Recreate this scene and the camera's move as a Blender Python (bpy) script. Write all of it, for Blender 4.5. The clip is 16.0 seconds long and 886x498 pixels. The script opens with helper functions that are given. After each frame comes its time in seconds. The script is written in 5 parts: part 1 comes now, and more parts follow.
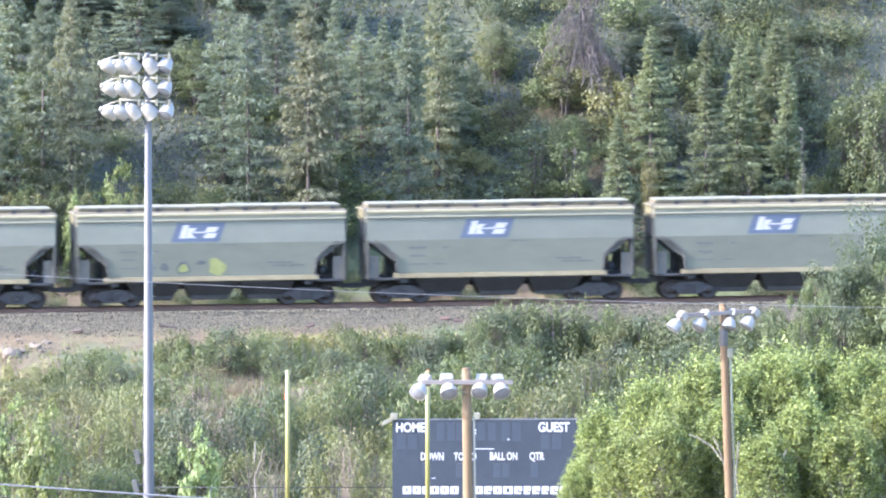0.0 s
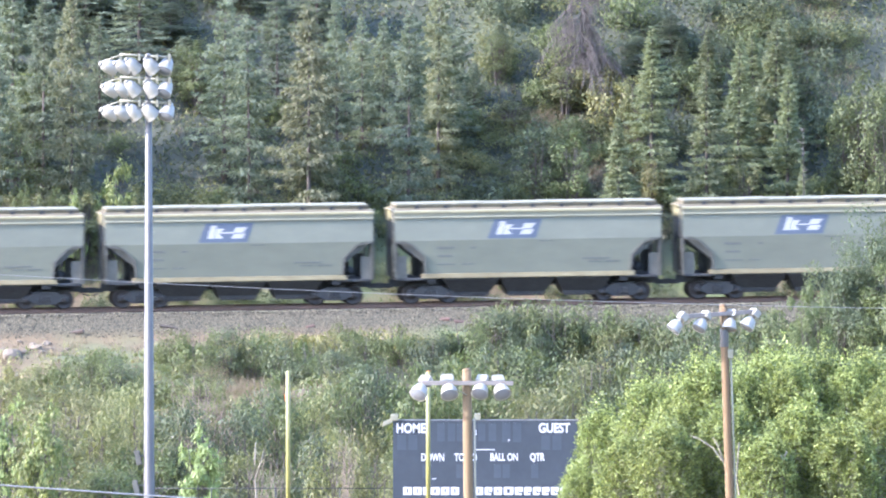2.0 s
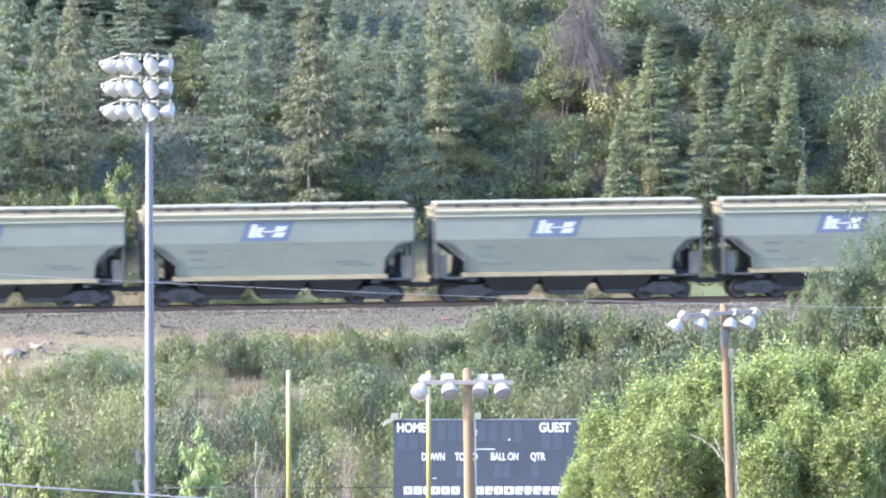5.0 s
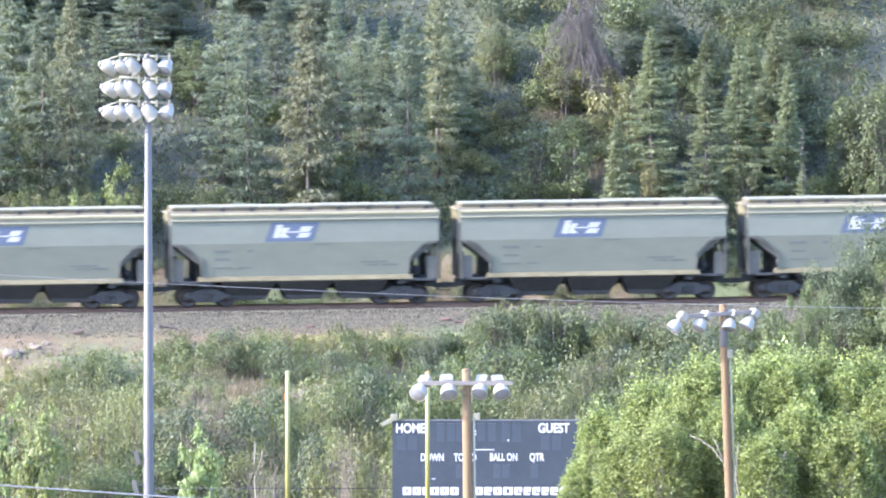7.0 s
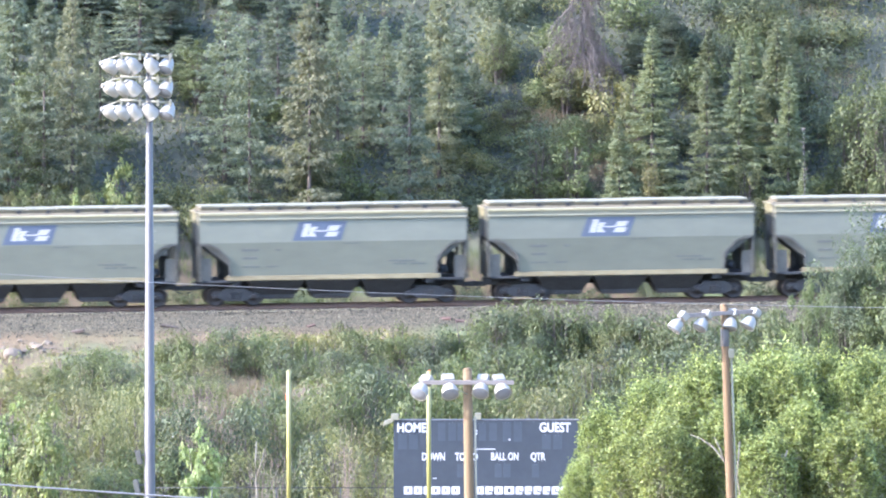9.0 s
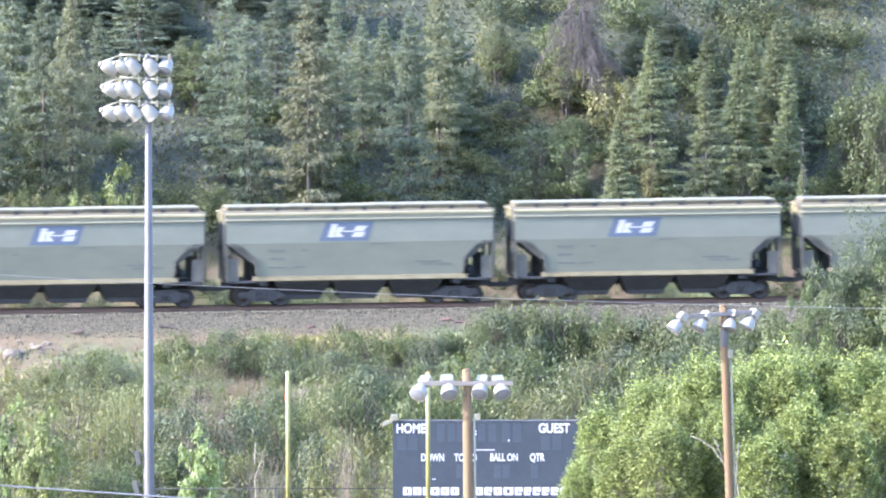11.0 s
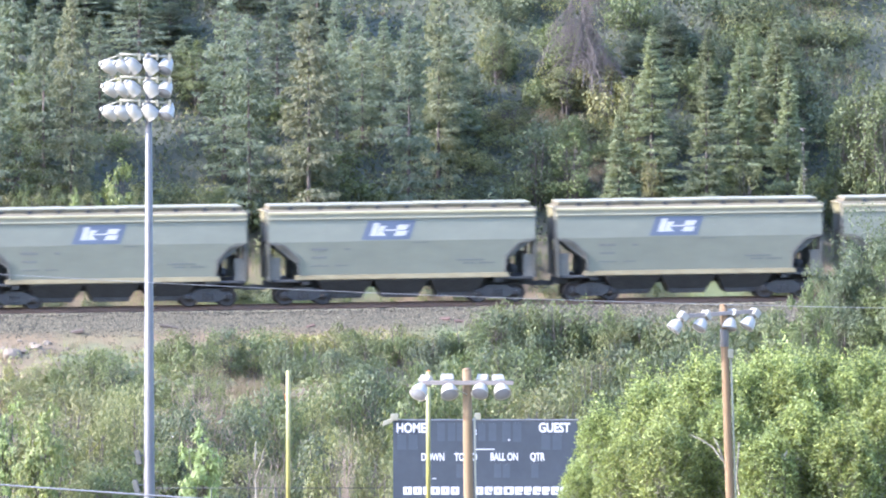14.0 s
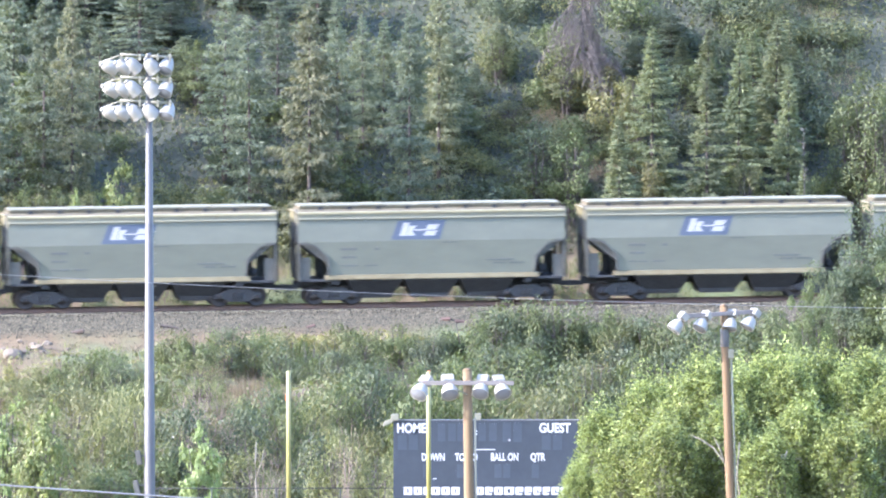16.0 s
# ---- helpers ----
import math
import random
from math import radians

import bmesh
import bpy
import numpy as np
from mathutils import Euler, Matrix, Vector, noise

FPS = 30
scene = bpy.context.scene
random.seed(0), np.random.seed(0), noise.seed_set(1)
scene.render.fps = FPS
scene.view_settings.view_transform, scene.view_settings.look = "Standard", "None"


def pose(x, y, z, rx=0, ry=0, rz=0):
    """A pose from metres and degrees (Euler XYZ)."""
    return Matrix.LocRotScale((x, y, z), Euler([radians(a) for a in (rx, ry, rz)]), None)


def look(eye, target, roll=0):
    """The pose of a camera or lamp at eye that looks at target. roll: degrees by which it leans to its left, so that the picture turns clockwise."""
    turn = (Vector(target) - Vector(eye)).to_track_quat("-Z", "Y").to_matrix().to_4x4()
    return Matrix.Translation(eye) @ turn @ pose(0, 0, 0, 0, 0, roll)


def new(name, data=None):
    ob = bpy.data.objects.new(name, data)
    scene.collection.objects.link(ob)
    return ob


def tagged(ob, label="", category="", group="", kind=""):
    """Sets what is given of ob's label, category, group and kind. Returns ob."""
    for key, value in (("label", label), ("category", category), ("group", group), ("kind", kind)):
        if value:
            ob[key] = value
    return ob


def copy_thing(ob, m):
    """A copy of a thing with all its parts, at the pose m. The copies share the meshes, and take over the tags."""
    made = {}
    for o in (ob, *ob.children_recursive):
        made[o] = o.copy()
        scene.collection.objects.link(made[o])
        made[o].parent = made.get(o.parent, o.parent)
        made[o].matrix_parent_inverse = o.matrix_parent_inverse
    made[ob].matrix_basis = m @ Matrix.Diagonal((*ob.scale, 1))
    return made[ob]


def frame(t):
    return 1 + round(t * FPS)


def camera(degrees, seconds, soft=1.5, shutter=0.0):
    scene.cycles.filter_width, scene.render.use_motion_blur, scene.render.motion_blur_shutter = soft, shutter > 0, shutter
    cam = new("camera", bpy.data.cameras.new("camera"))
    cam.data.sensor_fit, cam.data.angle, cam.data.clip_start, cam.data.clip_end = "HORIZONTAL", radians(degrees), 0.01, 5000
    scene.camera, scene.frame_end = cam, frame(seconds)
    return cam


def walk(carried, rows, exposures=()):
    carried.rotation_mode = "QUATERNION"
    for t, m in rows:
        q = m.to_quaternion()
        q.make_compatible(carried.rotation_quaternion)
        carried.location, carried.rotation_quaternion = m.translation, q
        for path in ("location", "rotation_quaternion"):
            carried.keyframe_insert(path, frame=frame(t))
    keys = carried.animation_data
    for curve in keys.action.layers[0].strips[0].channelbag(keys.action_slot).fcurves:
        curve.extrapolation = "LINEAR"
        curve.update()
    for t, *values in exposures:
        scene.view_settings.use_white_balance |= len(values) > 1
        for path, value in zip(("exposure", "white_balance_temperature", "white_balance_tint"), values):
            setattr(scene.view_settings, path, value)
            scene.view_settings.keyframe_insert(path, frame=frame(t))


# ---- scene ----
cam = camera(4.0, 16.0, soft=2.0, shutter=0.4)

# A tripod with a long lens on the slope across the valley; the wind shakes it a little.
EYE = (0.0, 0.0, 47.225)
DRIFT = [
    (0.0, 0.0, -1.5), (0.5, 1.1, -0.9), (1.0, -0.4, -0.6), (1.5, 0.8, 0.8), (2.0, 0.9, -0.1), (2.5, 0.3, 1.2), (3.0, 0.8, 0.3),
    (3.5, 1.2, -0.6), (4.0, 1.8, -1.5), (6.5, 1.7, -0.2), (7.0, 0.0, 0.0), (7.5, 0.9, 0.8), (8.0, 1.2, -1.7), (8.5, 0.3, -0.4),
    (9.0, 2.1, -1.1), (11.5, 0.5, 0.5), (12.0, 0.6, 0.0), (12.5, -0.3, -0.2), (13.0, 1.2, 1.1), (13.5, 1.2, 0.6), (14.0, 1.1, -0.7),
    (14.5, 2.6, 0.5), (15.0, 0.5, 0.6), (15.5, 2.8, -0.2), (16.0, 1.8, -0.3)]
STEP = 0.002552  # degrees of one unit of the drift
walk(cam, [(t, pose(*EYE, 86.5 + v * STEP, 0, u * STEP)) for t, u, v in DRIFT],
     exposures=((0.0, 2.90, 5380, 23), (16.0, 2.90, 5380, 23)))

# ---- light: low sun from the camera's left, almost along the track, clear hazy sky ----
SUN = Vector((-0.82, -0.26, 0.50)).normalized()
sun = new("sun", bpy.data.lights.new("sun", "SUN"))
sun.data.energy, sun.data.angle, sun.data.color = 2.05, radians(0.55), (1.0, 0.93, 0.82)
sun.matrix_world = look(SUN * 200, (0, 0, 0))
world = bpy.data.worlds.new("sky")
scene.world = world
world.use_nodes = True
sky = world.node_tree.nodes.new("ShaderNodeTexSky")
sky.sky_type, sky.sun_disc = "NISHITA", False
sky.sun_elevation, sky.sun_rotation = math.asin(SUN.z), math.atan2(SUN.x, SUN.y)
sky.air_density, sky.dust_density, sky.ozone_density = 1.3, 2.0, 2.0
back = world.node_tree.nodes["Background"]
back.inputs[1].default_value = 0.15
world.node_tree.links.new(sky.outputs[0], back.inputs[0])


# ---- materials ----
def material(name, dark, light, rough=0.7, metal=0.0, grain=8.0, broad=0.6, bump=0.0, stretch=(1, 1, 1), island=0.0, thing=0.0, through_light=0.0, spec=0.5, hue=0.0):
    """A surface between two colours: fine grain, broad stains, and chance by piece and by thing."""
    m = bpy.data.materials.new(name)
    m.use_nodes = True
    n, l = m.node_tree.nodes, m.node_tree.links
    p = n["Principled BSDF"]
    p.inputs["Roughness"].default_value, p.inputs["Metallic"].default_value = rough, metal
    p.inputs["Specular IOR Level"].default_value = spec
    co, mp = n.new("ShaderNodeTexCoord"), n.new("ShaderNodeMapping")
    mp.inputs["Scale"].default_value = stretch
    l.new(co.outputs["Object"], mp.inputs[0])
    fine, wide = n.new("ShaderNodeTexNoise"), n.new("ShaderNodeTexNoise")
    for node, s in ((fine, grain), (wide, broad)):
        node.inputs["Scale"].default_value, node.inputs["Detail"].default_value = s, 5
        l.new(mp.outputs[0], node.inputs["Vector"])
    add = n.new("ShaderNodeMath")
    l.new(fine.outputs[0], add.inputs[0]), l.new(wide.outputs[0], add.inputs[1])
    value = add.outputs[0]

    def math_node(op, a, b):
        k = n.new("ShaderNodeMath")
        k.operation = op
        for i, v in enumerate((a, b)):
            if isinstance(v, (int, float)):
                k.inputs[i].default_value = v
            else:
                l.new(v, k.inputs[i])
        return k.outputs[0]
    value = math_node("MULTIPLY_ADD", value, 1.0)
    value.node.inputs[2].default_value = -0.5
    if island:
        geo = n.new("ShaderNodeNewGeometry")
        r = math_node("MULTIPLY", math_node("SUBTRACT", geo.outputs["Random Per Island"], 0.5), island)
        value = math_node("ADD", value, r)
    info = None
    if thing or hue:
        info = n.new("ShaderNodeObjectInfo")
    if thing:
        r = math_node("MULTIPLY", math_node("SUBTRACT", info.outputs["Random"], 0.5), thing)
        value = math_node("ADD", value, r)
    mix = n.new("ShaderNodeMix")
    mix.data_type, mix.clamp_factor = "RGBA", True
    mix.inputs[6].default_value, mix.inputs[7].default_value = (*dark, 1), (*light, 1)
    l.new(value, mix.inputs[0])
    colour = mix.outputs[2]
    if hue:
        hs = n.new("ShaderNodeHueSaturation")
        l.new(colour, hs.inputs["Color"])
        l.new(math_node("ADD", math_node("MULTIPLY", math_node("SUBTRACT", info.outputs["Random"], 0.5), hue), 0.5), hs.inputs["Hue"])
        colour = hs.outputs[0]
    l.new(colour, p.inputs["Base Color"])
    if bump:
        b = n.new("ShaderNodeBump")
        b.inputs["Strength"].default_value, b.inputs["Distance"].default_value = 0.6, bump
        l.new(fine.outputs[0], b.inputs["Height"]), l.new(b.outputs[0], p.inputs["Normal"])
    if through_light:
        t, mx = n.new("ShaderNodeBsdfTranslucent"), n.new("ShaderNodeMixShader")
        warm = n.new("ShaderNodeMix")
        warm.data_type, warm.blend_type = "RGBA", "MULTIPLY"
        warm.inputs[0].default_value, warm.inputs[7].default_value = 1.0, (1.0, 1.0, 0.55, 1)
        l.new(colour, warm.inputs[6]), l.new(warm.outputs[2], t.inputs[0])
        mx.inputs[0].default_value = through_light
        l.new(p.outputs[0], mx.inputs[1]), l.new(t.outputs[0], mx.inputs[2])
        l.new(mx.outputs[0], n["Material Output"].inputs[0])
    return m


def leaf(name, dark, light, see=0.35, rough=0.55, hue=0.03, island=0.9, spec=0.3, thing=0.5):
    return material(name, dark, light, rough=rough, grain=3.0, broad=0.5, island=island, thing=thing, through_light=see, spec=spec, hue=hue)


M = dict(
    spruce=leaf("spruce_needles", (0.094, 0.119, 0.090), (0.232, 0.256, 0.170), 0.42, 0.75, island=0.7, spec=0.12),
    spruce_blue=leaf("blue_spruce_needles", (0.112, 0.136, 0.088), (0.268, 0.286, 0.160), 0.42, 0.75, island=0.7, spec=0.12),
    spruce_brown=leaf("dry_spruce_needles", (0.114, 0.124, 0.082), (0.262, 0.262, 0.160), 0.42, 0.75, island=0.7, spec=0.12),
    poplar=leaf("poplar_leaves", (0.086, 0.110, 0.036), (0.322, 0.362, 0.118), 0.40, 0.46, hue=0.012, island=1.6, spec=0.26, thing=0.25),
    olive=leaf("willow_leaves", (0.088, 0.095, 0.041), (0.220, 0.218, 0.096), 0.4),
    green=leaf("shrub_leaves", (0.058, 0.077, 0.032), (0.152, 0.168, 0.066), 0.4),
    dark=leaf("dark_shrub_leaves", (0.046, 0.064, 0.037), (0.118, 0.132, 0.064), 0.36),
    bright=leaf("young_leaves", (0.118, 0.152, 0.054), (0.272, 0.310, 0.120), 0.42),
    yellow=leaf("yellowing_leaves", (0.115, 0.120, 0.045), (0.250, 0.225, 0.085), 0.35),
    straw=material("dry_grass_blades", (0.12, 0.09, 0.055), (0.245, 0.195, 0.12), 0.8, island=0.9, through_light=0.25),
    grass=material("green_grass_blades", (0.07, 0.10, 0.03), (0.19, 0.20, 0.07), 0.7, island=0.9, through_light=0.3),
    bark=material("spruce_bark", (0.045, 0.036, 0.03), (0.13, 0.105, 0.088), 0.9, grain=25, bump=0.01, stretch=(1, 1, 0.2)),
    pale_bark=material("poplar_bark", (0.22, 0.20, 0.15), (0.50, 0.46, 0.37), 0.85, grain=12, bump=0.01),
    stem=material("dull_poplar_bark", (0.10, 0.086, 0.062), (0.20, 0.175, 0.13), 0.85, grain=12, bump=0.01),
    dead=material("dead_wood", (0.052, 0.044, 0.037), (0.115, 0.097, 0.083), 0.9, grain=20, island=0.5),
    twig=material("dry_brown_twigs", (0.13, 0.095, 0.07), (0.28, 0.215, 0.16), 0.9, grain=20, island=0.5),
    rust=material("rusty_scrap_iron", (0.055, 0.034, 0.026), (0.13, 0.075, 0.055), 0.8, grain=14),
    ballast=material("ballast_stone", (0.031, 0.0275, 0.0175), (0.158, 0.141, 0.090), 0.9, island=1.7, grain=20),
    boulder=material("sandstone_rock", (0.075, 0.060, 0.042), (0.175, 0.142, 0.100), 0.9, grain=6, bump=0.03, thing=0.5),
    rail=material("rusty_rail_steel", (0.06, 0.04, 0.03), (0.16, 0.10, 0.07), 0.6, 0.4, grain=15),
    sleeper=material("creosoted_timber", (0.03, 0.024, 0.02), (0.09, 0.07, 0.055), 0.9, grain=14, stretch=(0.3, 1, 1), thing=0.6),
    car=material("pale_grey_car_paint", (0.108, 0.111, 0.080), (0.145, 0.148, 0.107), 0.46, grain=3, broad=0.5, stretch=(0.35, 1, 0.8), thing=0.35),
    grime=material("grimy_olive_grey_steel", (0.045, 0.044, 0.035), (0.105, 0.102, 0.084), 0.75, grain=7, broad=1.0),
    # cream also carries sunlight painted on the chord ledge and end tops
    cream=material("cream_and_sunlit_paint", (0.150, 0.128, 0.062), (0.235, 0.211, 0.115), 0.5, grain=6, broad=0.9, stretch=(0.6, 1, 1), thing=0.3),
    chord=material("beige_grey_chord_paint", (0.146, 0.137, 0.089), (0.208, 0.196, 0.129), 0.55, grain=3, broad=0.6),
    sill=material("rust_stained_sill_paint", (0.112, 0.082, 0.034), (0.215, 0.186, 0.100), 0.6, grain=2.5, broad=0.5, stretch=(0.5, 1, 1)),
    roof=material("weathered_roof_paint", (0.078, 0.064, 0.036), (0.140, 0.119, 0.070), 0.8, grain=7, broad=1.2),
    cover=material("white_hatch_paint", (0.148, 0.139, 0.092), (0.224, 0.213, 0.147), 0.55, grain=5, broad=1.0),
    steel_dark=material("grimy_dark_steel", (0.018, 0.019, 0.020), (0.055, 0.055, 0.054), 0.75, 0.2, grain=9, broad=1.2),
    steel_wear=material("worn_wheel_steel", (0.020, 0.018, 0.017), (0.055, 0.048, 0.043), 0.55, 0.5, grain=14),
    blue=material("blue_panel_paint", (0.048, 0.060, 0.084), (0.068, 0.084, 0.114), 0.5, grain=6),
    white=material("white_lettering_paint", (0.36, 0.36, 0.355), (0.47, 0.47, 0.46), 0.5, grain=6),
    faded=material("faded_white_paint", (0.25, 0.24, 0.215), (0.37, 0.355, 0.325), 0.5, grain=6),
    stencil=material("faded_black_stencil", (0.072, 0.074, 0.062), (0.104, 0.106, 0.090), 0.6, grain=10),
    spray=material("yellow_green_spray_paint", (0.15, 0.16, 0.045), (0.25, 0.26, 0.09), 0.5, grain=5),
    spray_dark=material("dark_green_spray_paint", (0.045, 0.055, 0.05), (0.095, 0.105, 0.095), 0.5, grain=5),
    galvanized=material("galvanized_steel", (0.062, 0.059, 0.056), (0.102, 0.098, 0.093), 0.45, 0.15, grain=5, broad=0.7, stretch=(1, 1, 0.3)),
    lamp=material("white_enamel_reflector", (0.198, 0.188, 0.156), (0.282, 0.268, 0.222), 0.45, grain=4, thing=0.2),
    lens=material("lamp_glass", (0.16, 0.165, 0.18), (0.25, 0.26, 0.27), 0.15, grain=3),
    wood=material("weathered_pole_wood", (0.098, 0.063, 0.028), (0.206, 0.140, 0.068), 0.85, grain=16, broad=1.5, bump=0.012, stretch=(1, 1, 0.06)),
    brown_wood=material("brown_pole_wood", (0.084, 0.051, 0.022), (0.182, 0.117, 0.053), 0.85, grain=16, broad=0.6, bump=0.012, stretch=(1, 1, 0.06)),
    arm_wood=material("silvered_crossarm_timber", (0.13, 0.112, 0.095), (0.25, 0.22, 0.19), 0.9, grain=14, broad=1.5, bump=0.01, stretch=(0.1, 1, 1)),
    yellow_paint=material("yellow_goal_paint", (0.195, 0.176, 0.046), (0.265, 0.240, 0.072), 0.45, grain=4, stretch=(1, 1, 0.3)),
    board=material("dark_blue_scoreboard_paint", (0.018, 0.024, 0.031), (0.031, 0.038, 0.046), 0.5, grain=3, broad=0.6),
    digit=material("unlit_digit_panel", (0.027, 0.035, 0.045), (0.042, 0.051, 0.062), 0.35, grain=4),
    cable=material("black_cable_jacket", (0.05, 0.05, 0.05), (0.12, 0.12, 0.12), 0.5),
    cable_pale=material("bare_aluminium_cable", (0.16, 0.155, 0.14), (0.23, 0.22, 0.20), 0.45, 0.4),
    red=material("orange_red_ribbon", (0.45, 0.10, 0.04), (0.65, 0.20, 0.08), 0.7),
)


def ground_material():
    m = material("bank_soil", (0.072, 0.051, 0.026), (0.152, 0.110, 0.058), 0.95, grain=3.0, broad=0.25, bump=0.03)
    n, l = m.node_tree.nodes, m.node_tree.links
    p = n["Principled BSDF"]
    mask, ramp, green = n.new("ShaderNodeTexNoise"), n.new("ShaderNodeMapRange"), n.new("ShaderNodeMix")
    mask.inputs["Scale"].default_value, mask.inputs["Detail"].default_value = 0.12, 6
    ramp.inputs[1].default_value, ramp.inputs[2].default_value = 0.50, 0.62
    l.new(n["Texture Coordinate"].outputs["Object"], mask.inputs["Vector"]), l.new(mask.outputs[0], ramp.inputs[0])
    green.data_type = "RGBA"
    green.inputs[7].default_value = (0.085, 0.10, 0.04, 1)
    old = p.inputs["Base Color"].links[0].from_socket
    l.new(ramp.outputs[0], green.inputs[0]), l.new(old, green.inputs[6])
    # mossy forest floor with bare tan patches on the wooded slope
    split, up, moss, gate = n.new("ShaderNodeSeparateXYZ"), n.new("ShaderNodeMapRange"), n.new("ShaderNodeMix"), n.new("ShaderNodeMath")
    patch = n.new("ShaderNodeMapRange")
    patch.inputs[1].default_value, patch.inputs[2].default_value, patch.inputs[3].default_value, patch.inputs[4].default_value = 0.55, 0.68, 1.0, 0.62
    l.new(mask.outputs[0], patch.inputs[0])
    l.new(n["Texture Coordinate"].outputs["Object"], split.inputs[0]), l.new(split.outputs[2], up.inputs[0])
    up.inputs[1].default_value, up.inputs[2].default_value = 9.0, 11.5
    gate.operation = "MULTIPLY"
    l.new(up.outputs[0], gate.inputs[0]), l.new(patch.outputs[0], gate.inputs[1])
    moss.data_type = "RGBA"
    moss.inputs[7].default_value = (0.048, 0.052, 0.034, 1)
    l.new(gate.outputs[0], moss.inputs[0]), l.new(green.outputs[2], moss.inputs[6])
    # crushed stone under and beside the track
    dot, away, near, stone, speck = n.new("ShaderNodeVectorMath"), n.new("ShaderNodeMath"), n.new("ShaderNodeMapRange"), n.new("ShaderNodeMix"), n.new("ShaderNodeTexVoronoi")
    dot.operation = "DOT_PRODUCT"
    dot.inputs[1].default_value = (-math.sin(radians(8.0)), math.cos(radians(8.0)), 0)
    away.operation = "SUBTRACT"
    away.inputs[1].default_value = 600 * math.cos(radians(8.0))
    far = n.new("ShaderNodeMath")
    far.operation = "ABSOLUTE"
    l.new(n["Texture Coordinate"].outputs["Object"], dot.inputs[0]), l.new(dot.outputs["Value"], away.inputs[0]), l.new(away.outputs[0], far.inputs[0])
    near.inputs[1].default_value, near.inputs[2].default_value, near.inputs[3].default_value, near.inputs[4].default_value = 3.3, 4.0, 1.0, 0.0
    l.new(far.outputs[0], near.inputs[0])
    speck.inputs["Scale"].default_value = 13.0
    l.new(n["Texture Coordinate"].outputs["Object"], speck.inputs["Vector"])
    grey = n.new("ShaderNodeMix")
    grey.data_type = "RGBA"
    grey.inputs[6].default_value, grey.inputs[7].default_value = (0.031, 0.027, 0.016, 1), (0.104, 0.088, 0.052, 1)
    l.new(speck.outputs["Color"], grey.inputs[0])
    stone.data_type = "RGBA"
    l.new(near.outputs[0], stone.inputs[0]), l.new(moss.outputs[2], stone.inputs[6]), l.new(grey.outputs[2], stone.inputs[7]), l.new(stone.outputs[2], p.inputs["Base Color"])
    return m


M["soil"] = ground_material()


# ---- mesh helpers ----
def part(name, bm, mat, parent=None, label=""):
    """Links a bmesh, or a mesh, as one object under a thing."""
    if isinstance(bm, bmesh.types.BMesh):
        me = bpy.data.meshes.new(name)
        bm.to_mesh(me)
        bm.free()
    else:
        me = bm
    if mat is not None and not me.materials:
        me.materials.append(mat)
    ob = new(name, me)
    ob.parent = parent
    return tagged(ob, label)


def thing(name, label, category, group="", kind="", at=None):
    ob = new(name)
    ob.matrix_basis = at if at is not None else Matrix()
    return tagged(ob, label, category, group, kind)


def box(bm, x0, x1, y0, y1, z0, z1, bevel=0.0):
    vs = [bm.verts.new((x, y, z)) for x in (x0, x1) for y in (y0, y1) for z in (z0, z1)]
    fs = [bm.faces.new([vs[i] for i in q]) for q in ((0, 1, 3, 2), (4, 6, 7, 5), (0, 4, 5, 1), (2, 3, 7, 6), (0, 2, 6, 4), (1, 5, 7, 3))]
    if bevel:
        bmesh.ops.bevel(bm, geom=list({e for f in fs for e in f.edges}), offset=bevel, segments=2, affect="EDGES", clamp_overlap=True)
    return bm


def boxed(*a, bevel=0.0):
    return box(bmesh.new(), *a, bevel=bevel)


def prism(points, lo, hi, axis="y", bevel=0.0):
    """A polygon drawn in two axes, drawn out along the third."""
    bm = bmesh.new()

    def at(a, b, c):
        return {"y": (a, c, b), "x": (c, a, b), "z": (a, b, c)}[axis]
    ends = [[bm.verts.new(at(a, b, c)) for a, b in points] for c in (lo, hi)]
    bm.faces.new(ends[0]), bm.faces.new(ends[1][::-1])
    for i in range(len(points)):
        j = (i + 1) % len(points)
        bm.faces.new((ends[0][i], ends[1][i], ends[1][j], ends[0][j]))
    bmesh.ops.recalc_face_normals(bm, faces=bm.faces[:])
    if bevel:
        bmesh.ops.bevel(bm, geom=bm.edges[:], offset=bevel, segments=1, affect="EDGES", clamp_overlap=True)
    return bm


def tube(bm, points, radii, sides=8, closed=True):
    rings = []
    for i, p in enumerate(points):
        a, b = Vector(points[max(i - 1, 0)]), Vector(points[min(i + 1, len(points) - 1)])
        q = (b - a).to_track_quat("Z", "Y")
        rings.append([bm.verts.new(Vector(p) + q @ Vector((math.cos(k * math.tau / sides) * radii[i], math.sin(k * math.tau / sides) * radii[i], 0))) for k in range(sides)])
    for r, s in zip(rings, rings[1:]):
        for k in range(sides):
            f = bm.faces.new((r[k], r[(k + 1) % sides], s[(k + 1) % sides], s[k]))
            f.smooth = True
    if closed and sides > 2:
        bm.faces.new(rings[0][::-1]), bm.faces.new(rings[-1])
    return bm


def tubed(points, radii, sides=8):
    return tube(bmesh.new(), points, radii, sides)


